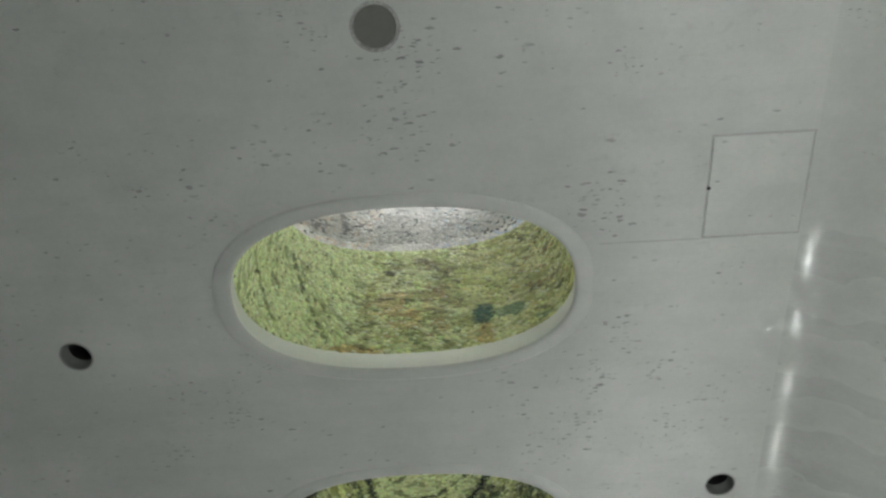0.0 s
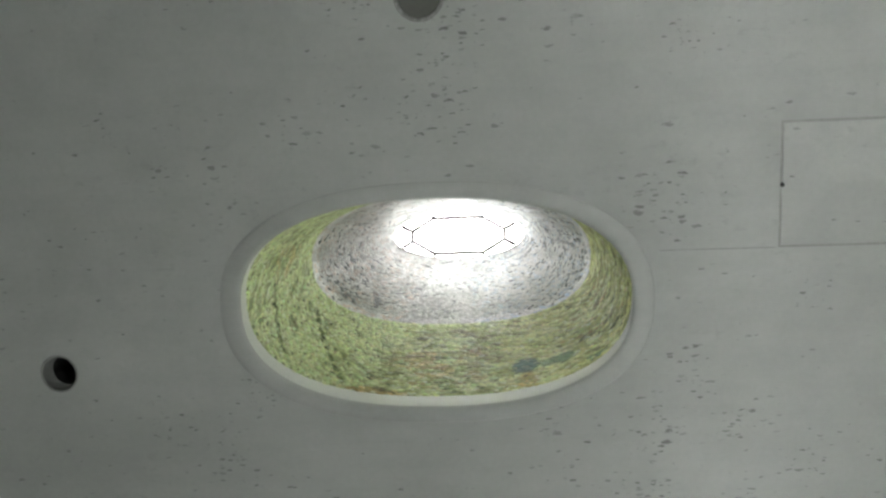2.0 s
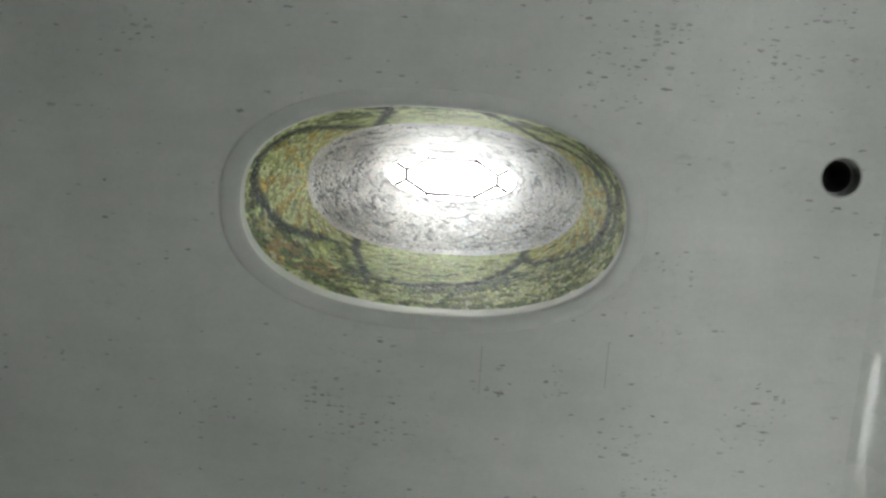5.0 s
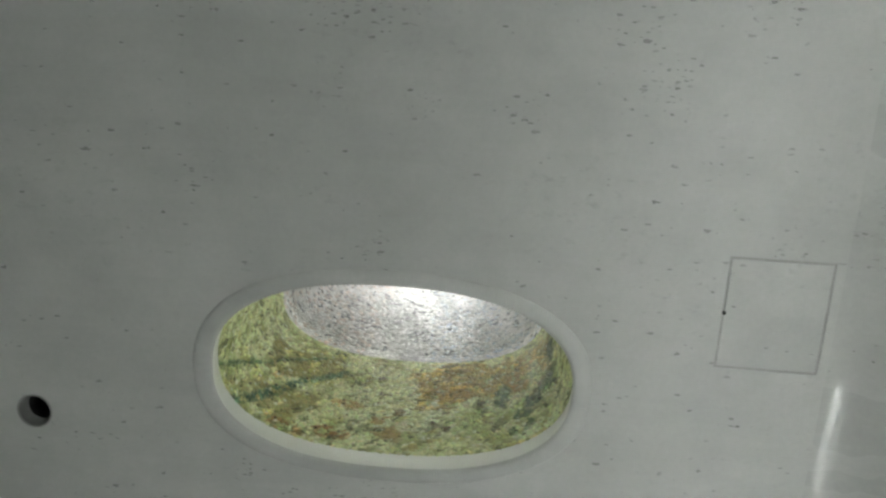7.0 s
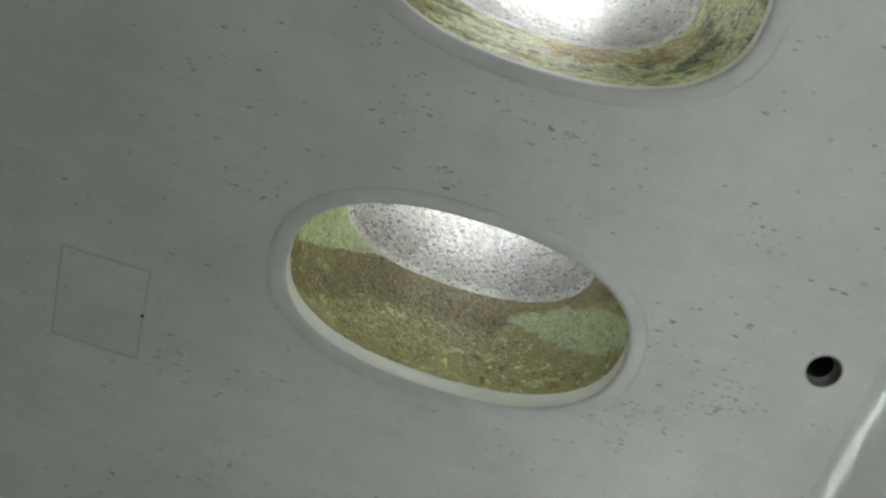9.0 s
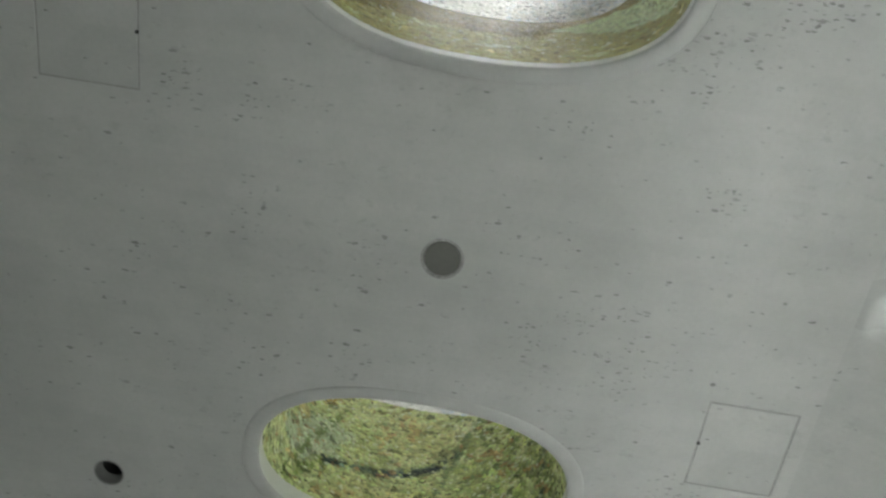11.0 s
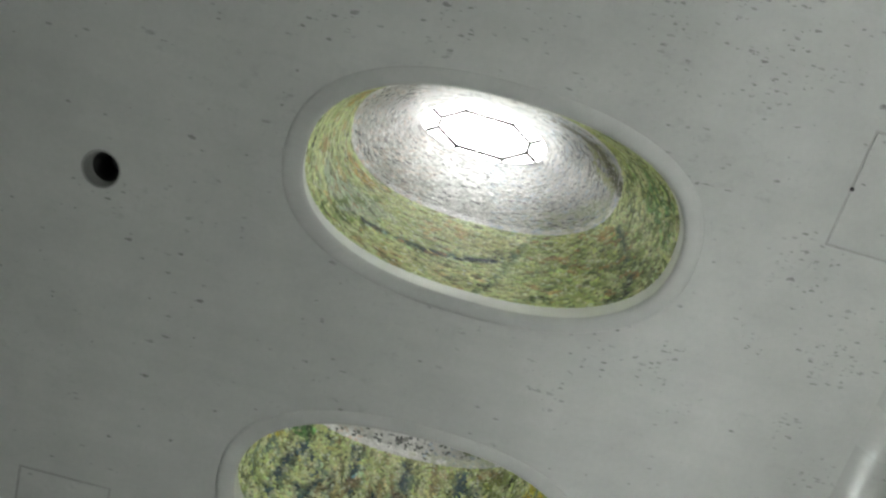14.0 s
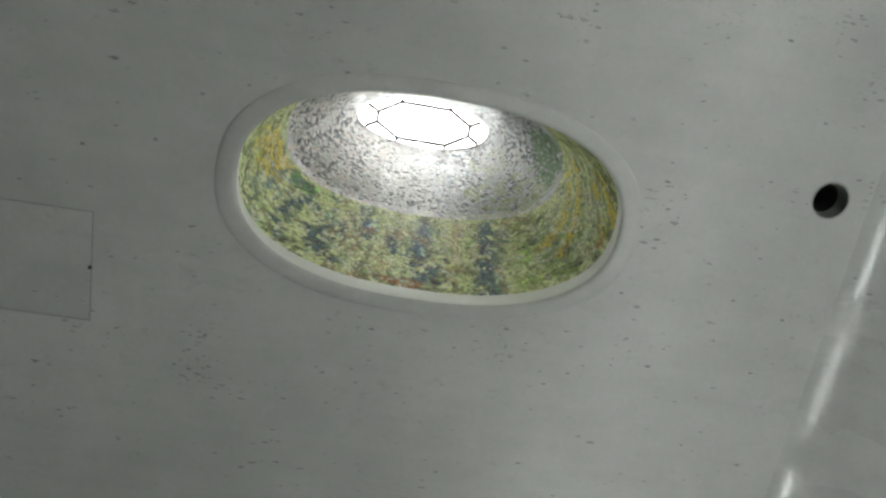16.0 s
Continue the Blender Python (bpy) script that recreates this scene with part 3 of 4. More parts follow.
LOOSE = {"a": 0.35, "b": 0.40, "c": 0.60, "d": 1.00, "e": 0.50, "f": 0.45}  # how freely the coloured tiles turn
BRIGHT = {"a": 1.01, "b": 1.06, "c": 1.02, "d": 1.04, "e": 1.00, "f": 0.98}


CONTRAST = {"a": 0.45, "b": 0.40, "c": 0.50, "d": 0.25, "e": 0.50, "f": 0.45}


def speckle(col, s, t, rng, seed, amount):
    """Each tile differs a little from the next, and a few stand out."""
    k = len(col)
    blot = waves(s * 9, t * 9, seed, 3)
    col = col * np.exp(rng.normal(0, 0.09 * amount, k))[:, None] * rng.normal(1, 0.04 * amount, (k, 3))
    r = rng.uniform(0, 1, k)
    dark = r < 0.045 * amount * (1 - 0.8 * blot)
    col[dark] *= rng.uniform(0.25, 0.6, (k, 1))[dark]
    pick = r > 1 - 0.045 * amount * (1 + 0.9 * blot)
    share = np.clip(col[pick].mean(1, keepdims=True) * 2.2, 0.08, 0.60)
    col[pick] = col[pick] * (1 - share) + np.array((0.86, 0.92, 0.70)) * share
    return np.clip(col, 0.004, 0.92)


def draw_a(g):
    g.add(0.45 * (g.s < -0.30), (0.56, 0.65, 0.36))
    g.add(0.40 * (g.s > 0.30), (0.52, 0.52, 0.20))
    g.line([(-1.03, 0.36), (-0.95, 0.32), (-0.88, 0.23), (-0.76, 0.07)], 0.035, (0.15, 0.19, 0.07), 0.8, -0.3)
    g.line([(-1.06, 0.80), (-0.98, 0.50)], 0.030, OLIVE, 0.6, -0.3)
    g.line([(-0.83, 0.82), (-0.69, 0.50), (-0.59, 0.30), (-0.47, 0.07)], 0.028, (0.14, 0.18, 0.07), 0.85, -0.6)
    g.line([(-0.62, 0.78), (-0.48, 0.42), (-0.38, 0.20)], 0.060, MINT, 0.55, -0.2)
    g.line([(-1.10, 0.30), (-1.00, 0.22)], 0.050, (0.80, 0.84, 0.66), 0.7, 0.1)
    g.line([(-0.31, 0.20), (-0.28, 0.64), (-0.13, 0.88), (0.05, 0.94), (0.27, 0.77)], 0.085, (0.30, 0.29, 0.12), 0.65, -0.5)
    g.line([(0.02, 0.97), (0.14, 0.90), (0.27, 0.77)], 0.075, (0.22, 0.19, 0.08), 0.85, -0.5)
    g.patch(-0.13, 0.47, 0.17, 0.16, (0.44, 0.31, 0.14), 0.65, 0, -0.2)
    g.patch(0.14, 0.52, 0.18, 0.16, (0.36, 0.30, 0.13), 0.65, -20, -0.3)
    g.patch(-0.02, 0.22, 0.22, 0.12, (0.42, 0.30, 0.13), 0.6, 0, 0.0)
    g.line([(0.10, 0.64), (0.22, 0.50)], 0.05, (0.25, 0.16, 0.08), 0.7, -0.1)
    g.patch(-0.30, 0.02, 0.16, 0.05, RUST, 0.6, 0, -0.2)
    g.line([(0.00, 0.12), (0.10, 0.02)], 0.04, DEEP, 0.7, -0.3)
    g.line([(0.12, 0.22), (0.22, 0.02)], 0.03, DEEP, 0.6, -0.3)
    g.patch(0.42, 0.29, 0.065, 0.085, (0.05, 0.15, 0.11), 0.95)
    g.patch(0.59, 0.25, 0.09, 0.05, (0.09, 0.20, 0.13), 0.75, -15, -0.3)
    g.patch(0.74, 0.05, 0.08, 0.03, TEAL, 0.7, -20, -0.3)
    g.patch(0.42, 0.08, 0.05, 0.10, (0.46, 0.33, 0.14), 0.6)
    for s0, t0 in ((0.66, 0.60), (0.70, 0.72), (0.78, 0.82), (0.62, 0.46), (0.86, 0.90), (0.80, 0.30)):
        g.line([(s0, t0), (s0 + 0.30, t0 - 0.17)], 0.026, (0.36, 0.20, 0.08), 0.75, -0.3)
    for s0, t0 in ((-1.5, 0.9), (-1.9, 0.7), (1.4, 0.8), (1.8, 0.6), (2.1, 0.9)):
        g.line([(s0, t0), (s0 + 0.22, t0 - 0.30)], 0.035, OLIVE, 0.6, -0.3)
    g.patch(-1.22, 0.55, 0.10, 0.22, (0.46, 0.32, 0.12), 0.5, 0, 0.0)


def draw_b(g):
    ink = (0.035, 0.055, 0.045)
    g.add(0.45, (0.36, 0.40, 0.14))
    low = np.clip((0.55 - g.t) / 0.1, 0, 1)
    g.add(0.40 * low, (0.24, 0.27, 0.10))
    g.add(0.70 * low * (g.w3 < -0.1), (0.10, 0.14, 0.06))
    g.add(0.50 * low * (g.w3 > 0.45), PALE)
    g.patch(-0.75, 0.24, 0.22, 0.22, (0.36, 0.22, 0.09), 0.75, 0, -0.1)
    panel = g.over(-0.40, 0.56, [(-0.40, 0.38), (-0.17, 0.36), (0.03, 0.40), (0.22, 0.47), (0.39, 0.65), (0.56, 0.98)])
    g.add(0.65 * panel, (0.54, 0.62, 0.34))
    south = np.clip((g.t - 0.06) / 0.03, 0, 1) * (np.abs(across(g.s, GIRTH / 2)) < 0.34 - 0.12 * (g.t - 0.5))
    g.add(0.65 * south, (0.54, 0.62, 0.34))
    # the two discs with rays
    west = g.over(-1.75, -0.62, [(-1.75, 1.10), (-1.66, 0.97), (-1.60, 0.62), (-1.50, 0.22), (-1.30, 0.08), (-1.13, 0.12), (-1.01, 0.32), (-0.88, 0.46), (-0.76, 0.72), (-0.66, 1.05)])
    east = g.over(0.52, 1.72, [(0.52, 0.86), (0.60, 0.74), (0.77, 0.64), (0.97, 0.46), (1.12, 0.36), (1.34, 0.48), (1.50, 0.68), (1.66, 1.0)])
    for disc, mid in ((west, -1.12), (east, 1.10)):
        angle = np.arctan2(g.t - 1.35, across(g.s, mid))
        rays = np.sin(angle * 34 + 1.2 * g.w2)
        g.add(0.75 * disc, (0.56, 0.60, 0.27))
        g.add(0.85 * disc * (rays > 0.35) * (g.w3 > -0.8), (0.42, 0.30, 0.07))
        g.add(0.55 * disc * (rays < -0.85), (0.25, 0.27, 0.08))
        g.add(0.50 * disc * (np.abs(rays) < 0.2), (0.72, 0.76, 0.46))
    g.line([(-0.70, 0.80), (-0.76, 0.72), (-0.88, 0.46), (-1.01, 0.32), (-1.13, 0.14), (-1.30, 0.06), (-1.50, 0.18), (-1.60, 0.60), (-1.66, 0.97)], 0.095, ink, 0.97, -1.2)
    g.line([(-0.62, 0.18), (-0.76, 0.24), (-0.90, 0.20)], 0.05, ink, 0.5, 0.1)
    g.line([(0.50, 0.90), (0.60, 0.72), (0.77, 0.62), (0.97, 0.44), (1.12, 0.34), (1.34, 0.46), (1.50, 0.66), (1.62, 0.92)], 0.080, ink, 0.95, -1.0)
    g.line([(0.43, 0.52), (0.60, 0.56), (0.85, 0.44), (1.05, 0.22), (1.25, 0.14), (1.45, 0.30)], 0.075, (0.06, 0.10, 0.07), 0.85, -0.2)
    # uprights and the bowl
    g.line([(-0.56, 1.10), (-0.51, 0.82), (-0.40, 0.51), (-0.33, 0.28)], 0.055, ink, 1.0, -1.2)
    g.line([(-0.63, 0.85), (-0.53, 0.60), (-0.42, 0.34)], 0.070, (0.07, 0.11, 0.06), 0.85, -0.3)
    g.line([(-0.34, 0.37), (-0.17, 0.35), (0.03, 0.39), (0.22, 0.46), (0.39, 0.64), (0.50, 0.85), (0.55, 1.08)], 0.055, ink, 1.0, -1.2)
    g.line([(-0.05, 0.28), (0.15, 0.33), (0.34, 0.44), (0.45, 0.60)], 0.095, (0.07, 0.10, 0.07), 0.85, -0.4)
    g.line([(-0.13, 0.57), (0.05, 0.59), (0.20, 0.70), (0.28, 0.77)], 0.030, (0.08, 0.11, 0.06), 0.9, -0.6)
    g.line([(-0.26, 0.47), (0.05, 0.49), (0.25, 0.58)], 0.028, (0.66, 0.70, 0.46), 0.7, -0.4)
    g.patch(0.30, 0.92, 0.06, 0.10, OLIVE, 0.6)
    g.line([(-0.25, 0.22), (0.00, 0.14), (0.30, 0.20)], 0.06, (0.10, 0.14, 0.07), 0.6, 0.0)
    for k in range(9):
        g.line([(0.34 + 0.085 * k, 0.06), (0.30 + 0.085 * k, 0.34)], 0.022, (0.66, 0.72, 0.36), 0.8, -0.3)
    g.line([(-1.97, 0.0), (-1.97, 0.18), (-1.87, 0.64), (-1.77, 1.08)], 0.07, ink, 0.95, -1.0)
    g.line([(2.00, 0.0), (1.98, 0.10), (1.89, 0.32), (1.75, 0.73), (1.60, 1.05)], 0.085, ink, 0.95, -1.0)
    g.patch(1.78, 0.22, 0.12, 0.12, ink, 0.7, 0, -0.2)
    g.patch(-1.76, 0.30, 0.10, 0.16, (0.10, 0.14, 0.06), 0.7, 0, -0.1)


def draw_c(g):
    g.add(0.45, (0.34, 0.35, 0.13))
    g.add(0.30 + 0.40 * g.w2, PALE)
    g.patch(-0.66, 0.72, 0.30, 0.18, (0.33, 0.29, 0.09), 0.7, 35)
    g.patch(-0.62, 0.28, 0.26, 0.14, (0.33, 0.28, 0.10), 0.65, 45)
    g.patch(-1.08, 0.55, 0.20, 0.30, (0.60, 0.66, 0.38), 0.65, 0, -0.3)
    g.line([(-1.06, 0.01), (-0.93, 0.36), (-0.73, 0.73), (-0.55, 0.92)], 0.028, (0.10, 0.20, 0.10), 0.8, -0.7)
    g.line([(-0.86, -0.02), (-0.74, 0.28), (-0.60, 0.57), (-0.39, 0.81)], 0.055, (0.09, 0.21, 0.13), 0.85, -0.7)
    g.line([(-0.95, 0.02), (-0.80, 0.40), (-0.62, 0.68)], 0.050, (0.40, 0.30, 0.12), 0.5, -0.3)
    g.patch(0.45, 0.82, 0.42, 0.26, (0.40, 0.26, 0.06), 0.72, -8, -0.8)
    g.patch(0.20, 0.62, 0.22, 0.16, (0.42, 0.29, 0.07), 0.70, 20, -0.4)
    g.patch(0.85, 0.74, 0.18, 0.26, (0.38, 0.24, 0.06), 0.60, 0, -0.3)
    g.patch(-0.05, 0.30, 0.10, 0.16, (0.42, 0.24, 0.08), 0.6, 0, -0.2)
    g.patch(0.03, 0.62, 0.07, 0.20, (0.62, 0.70, 0.42), 0.65, 0, -0.4)
    g.patch(0.12, 0.34, 0.12, 0.12, MINT, 0.5, 0, 0.0)
    g.patch(0.52, 0.30, 0.24, 0.18, (0.40, 0.50, 0.22), 0.55, 0, -0.1)
    for s0, t0 in ((-0.15, 0.81), (-0.13, 0.62), (0.28, 0.27), (0.00, 0.42), (0.20, 0.32), (0.48, 0.52)):
        g.patch(s0, t0, 0.030, 0.035, (0.12, 0.08, 0.05), 0.85)
    g.patch(-0.34, 0.12, 0.14, 0.06, (0.40, 0.20, 0.08), 0.75, 0, -0.2)
    g.patch(-0.56, 0.06, 0.12, 0.05, RUST, 0.65, 0, -0.1)
    g.patch(-0.30, 0.44, 0.12, 0.06, (0.42, 0.25, 0.08), 0.65, 0, -0.2)
    for s0, t0, rs in ((1.01, 0.66, 0.06), (0.95, 0.44, 0.08), (0.80, 0.37, 0.07), (0.70, 0.20, 0.08), (0.60, 0.55, 0.06)):
        g.patch(s0, t0, rs, 0.12, (0.08, 0.16, 0.07), 0.8, 0, -0.1)
    g.patch(1.10, 0.40, 0.10, 0.30, (0.58, 0.66, 0.36), 0.7, 0, -0.3)
    g.patch(0.80, 0.08, 0.14, 0.06, MINT, 0.6, 0, -0.2)
    g.patch(-1.30, 0.95, 0.18, 0.12, (0.12, 0.18, 0.07), 0.6, 0, 0.0)
    g.patch(1.85, 0.55, 0.35, 0.30, OCHRE, 0.5, 0, -0.2)


def draw_d(g):
    g.add(0.55, (0.46, 0.56, 0.29))
    brown = np.clip((np.interp(g.s, [-1.30, -1.12, -0.83, -0.62, -0.45, 1.15, 1.25, 1.45], [-0.1, 0.12, 0.76, 1.05, 1.2, 1.2, 0.8, -0.1]) + 0.015 * g.w3 - g.t) / 0.02, 0, 1)
    g.add(0.95 * brown, (0.37, 0.33, 0.125))
    g.add(0.92 * brown * np.clip((g.t - np.interp(g.s, [-0.95, -0.82, -0.54, -0.18, 0.18, 0.30, 0.40, 0.60, 0.80, 1.05, 1.2], [-0.05, 0.06, 0.46, 0.62, 0.60, 0.60, 0.86, 0.98, 1.0, 0.74, 0.5]) + 0.05 * g.w2) / 0.04, 0, 1), (0.225, 0.175, 0.045))
    lens = np.clip((g.t - np.interp(g.s, [0.36, 0.54, 0.74, 0.97, 1.15], [0.82, 0.67, 0.44, 0.18, -0.02]) + 0.03 * g.w3) / 0.04, 0, 1) * np.clip((np.interp(g.s, [0.36, 0.55, 0.78, 1.03, 1.2, 1.28], [0.82, 0.95, 1.00, 0.72, 0.22, 0.0]) - g.t + 0.02 * g.w3) / 0.03, 0, 1) * (g.s > 0.36) * (g.s < 1.28)
    g.add(0.92 * lens, (0.52, 0.63, 0.37))
    g.patch(-0.30, 0.52, 0.10, 0.05, (0.44, 0.48, 0.20), 0.6, 0, 0.0)
    for s0, t0 in ((0.00, 0.54), (0.37, 0.57), (0.00, 0.28), (-0.62, 0.11), (-0.31, 0.50), (0.10, 0.30), (-0.10, 0.40), (0.55, 0.12), (0.30, 0.14)):
        g.patch(s0, t0, 0.045, 0.04, (0.62, 0.68, 0.42), 0.6, 0, 0.1)
    g.add(0.40 * brown * (g.t < 0.5) * (g.w3 > 0.7), (0.44, 0.50, 0.22))
    g.add(0.35 * (1 - brown) * (g.w3 > 0.6), (0.72, 0.78, 0.56))


def draw_e(g):
    g.add(0.55, (0.52, 0.58, 0.25))
    g.patch(-0.72, 0.48, 0.26, 0.20, (0.46, 0.53, 0.38), 0.85, 35)
    g.patch(0.05, 0.78, 0.30, 0.22, (0.56, 0.58, 0.26), 0.75)
    g.patch(-0.76, 0.94, 0.16, 0.10, (0.56, 0.37, 0.10), 0.80, 0, -0.4)
    g.patch(-0.88, 0.62, 0.08, 0.08, (0.52, 0.38, 0.12), 0.6, 0, -0.3)
    g.patch(-0.12, 0.16, 0.40, 0.13, (0.60, 0.60, 0.27), 0.65, 0, -0.5)
    g.line([(-0.55, 0.87), (-0.66, 0.62), (-0.74, 0.36), (-0.82, 0.05)], 0.06, (0.20, 0.28, 0.08), 0.75, -0.3)
    g.line([(-0.80, 0.00), (-0.72, 0.16), (-0.62, 0.30)], 0.09, (0.24, 0.34, 0.08), 0.7, -0.3)
    g.line([(-0.57, 0.33), (-0.43, 0.37), (-0.23, 0.38), (0.00, 0.44), (0.18, 0.54), (0.33, 0.76)], 0.065, (0.07, 0.12, 0.11), 0.85, -0.45)
    g.line([(-0.23, 0.36), (0.00, 0.42), (0.18, 0.52)], 0.050, (0.05, 0.08, 0.10), 0.95, -0.7)
    g.line([(-0.60, 0.36), (-0.52, 0.34)], 0.05, (0.05, 0.10, 0.09), 0.9, -0.7)
    g.line([(0.43, 1.05), (0.28, 0.63), (0.15, 0.22), (0.05, 0.00)], 0.055, (0.15, 0.24, 0.12), 0.75, -0.5)
    g.patch(0.65, 0.55, 0.34, 0.55, (0.34, 0.42, 0.11), 0.55, 0, -0.4)
    g.add(0.50 * (g.s > 0.25) * (g.s < 1.2) * (g.w3 > 0.55), (0.70, 0.74, 0.40))
    g.add(0.60 * (g.s > 0.25) * (g.w3 < -0.55), (0.13, 0.22, 0.06))
    g.add(0.60 * (g.s > 0.30) * (g.s < 1.0) * (waves(g.s * 15, g.t * 15, 77) > 0.75), (0.46, 0.24, 0.10))
    g.line([(0.97, 0.86), (0.93, 0.57), (0.86, 0.20), (0.76, 0.00)], 0.055, (0.09, 0.15, 0.09), 0.85, -0.2)
    g.line([(0.70, 0.03), (0.82, 0.05)], 0.05, NIGHT, 0.85, -0.5)
    g.line([(1.12, 0.50), (1.10, 0.10)], 0.04, (0.16, 0.26, 0.08), 0.7, -0.2)
    g.patch(0.88, 0.90, 0.07, 0.12, (0.50, 0.32, 0.12), 0.65, 0, -0.2)
    g.patch(1.27, 0.30, 0.16, 0.28, (0.14, 0.34, 0.12), 0.75, 0, -0.1)
    g.patch(1.40, 0.80, 0.14, 0.18, (0.22, 0.42, 0.10), 0.65, 0, 0.0)
    g.patch(1.65, 0.90, 0.25, 0.20, (0.50, 0.56, 0.18), 0.7)
    g.line([(1.35, 0.10), (1.75, 0.30), (2.10, 0.40)], 0.07, (0.12, 0.16, 0.06), 0.7, -0.2)
    g.patch(-1.34, 0.68, 0.08, 0.26, (0.50, 0.34, 0.09), 0.85, 0, -0.6)
    g.patch(-1.06, 0.36, 0.06, 0.10, (0.46, 0.24, 0.10), 0.7, 0, -0.3)
    g.add(0.45 * (g.s < 0.1) * (waves(g.s * 14, g.t * 14, 78) > 0.85), (0.52, 0.28, 0.12))


def draw_f(g):
    navy = (0.065, 0.130, 0.180)
    g.add(0.45, (0.50, 0.56, 0.23))
    for points, width in (([(-0.33, 1.04), (-0.30, 0.82), (-0.30, 0.57)], 0.065), ([(0.05, 1.00), (0.03, 0.70), (0.00, 0.47), (0.03, 0.12)], 0.085),
                          ([(0.46, 1.00), (0.43, 0.81), (0.40, 0.52), (0.37, 0.12), (0.36, -0.02)], 0.105), ([(-0.52, 0.60), (-0.53, 0.40), (-0.52, 0.20), (-0.44, 0.10)], 0.075),
                          ([(-0.66, 0.82), (-0.74, 0.60), (-0.77, 0.22), (-0.72, 0.05)], 0.060), ([(-0.60, 0.72), (-0.72, 0.70)], 0.060), ([(-0.62, 0.42), (-0.56, 0.18)], 0.05),
                          ([(-0.14, 0.62), (-0.12, 0.40)], 0.05), ([(0.10, 0.34), (0.10, 0.10)], 0.045), ([(0.55, 0.95), (0.54, 0.70)], 0.05)):
        g.line(points, width * 1.15, navy, 0.96, -0.7)
        g.line([(a + 0.05, b) for a, b in points], width, (0.10, 0.18, 0.15), 0.65, -0.2)
        g.line([(a - 0.07, b - 0.04) for a, b in points], width * 0.4, (0.14, 0.18, 0.08), 0.65, 0.0)
    for s0, t0, rs, rt in ((0.22, 0.60, 0.06, 0.26), (0.18, 0.28, 0.05, 0.20), (-0.10, 0.75, 0.05, 0.20), (-0.40, 0.60, 0.04, 0.30), (-0.20, 0.30, 0.06, 0.22)):
        g.patch(s0, t0, rs, rt, (0.50, 0.40, 0.20), 0.55, 0, -0.3)
    g.patch(-0.07, 0.06, 0.12, 0.07, (0.42, 0.17, 0.07), 0.85, 0, -0.4)
    g.patch(-0.28, 0.04, 0.16, 0.05, RUST, 0.6, 0, 0.0)
    g.patch(0.66, 0.98, 0.10, 0.10, (0.38, 0.20, 0.08), 0.7, 0, -0.2)
    g.patch(-1.03, 0.70, 0.40, 0.16, (0.72, 0.58, 0.05), 0.97, 70, -1.5)
    g.patch(-0.76, 0.92, 0.12, 0.12, (0.09, 0.27, 0.07), 0.92, 0, -0.7)
    g.patch(-0.92, 0.32, 0.10, 0.16, (0.50, 0.58, 0.26), 0.7)
    g.line([(-1.08, 0.16), (-1.00, 0.04), (-0.90, 0.10), (-0.82, 0.18)], 0.035, (0.09, 0.12, 0.05), 0.9, -0.4)
    g.line([(-1.02, 0.40), (-0.92, 0.20)], 0.035, (0.10, 0.15, 0.06), 0.8, -0.4)
    g.patch(0.72, 0.40, 0.20, 0.40, (0.26, 0.40, 0.09), 0.70, 0, -0.4)
    g.patch(0.72, 0.90, 0.14, 0.14, (0.24, 0.32, 0.08), 0.70, 0, -0.3)
    for points in ([(0.72, 0.48), (0.92, 0.70), (1.15, 0.95)], [(0.80, 0.32), (1.00, 0.60), (1.25, 0.80)], [(1.02, 0.10), (1.20, 0.40)], [(1.12, 0.02), (1.30, 0.30)]):
        g.line(points, 0.085, (0.68, 0.57, 0.07), 0.95, -0.8)
        g.line([(a + 0.07, b - 0.03) for a, b in points], 0.035, (0.14, 0.24, 0.06), 0.8, -0.3)
    g.patch(0.95, 0.11, 0.08, 0.06, (0.56, 0.24, 0.07), 0.85, 0, -0.2)
    g.patch(1.10, 0.28, 0.06, 0.10, (0.30, 0.42, 0.36), 0.6, 0, -0.1)
    g.line([(0.56, 0.30), (0.58, 0.05)], 0.03, (0.60, 0.66, 0.30), 0.8, -0.3)
    g.line([(0.62, 0.22), (0.85, 0.16)], 0.025, (0.60, 0.66, 0.30), 0.7, -0.2)
    g.add(0.60 * (waves(g.s * 26, g.t * 8, 71) > 0.60), (0.15, 0.17, 0.08))
    g.add(0.55 * (g.s < -0.4) * (g.s > -1.0) * (waves(g.s * 16, g.t * 9, 73) > 0.75), (0.14, 0.24, 0.25))
    g.add(0.65 * (np.abs(g.s) < 0.5) * (waves(g.s * 18, g.t * 6, 74) > 0.55), (0.36, 0.26, 0.13))
    g.add(0.45 * (waves(g.s * 26, g.t * 9, 72) > 0.60), (0.74, 0.76, 0.48))


DRAW = {"a": draw_a, "b": draw_b, "c": draw_c, "d": draw_d, "e": draw_e, "f": draw_f}


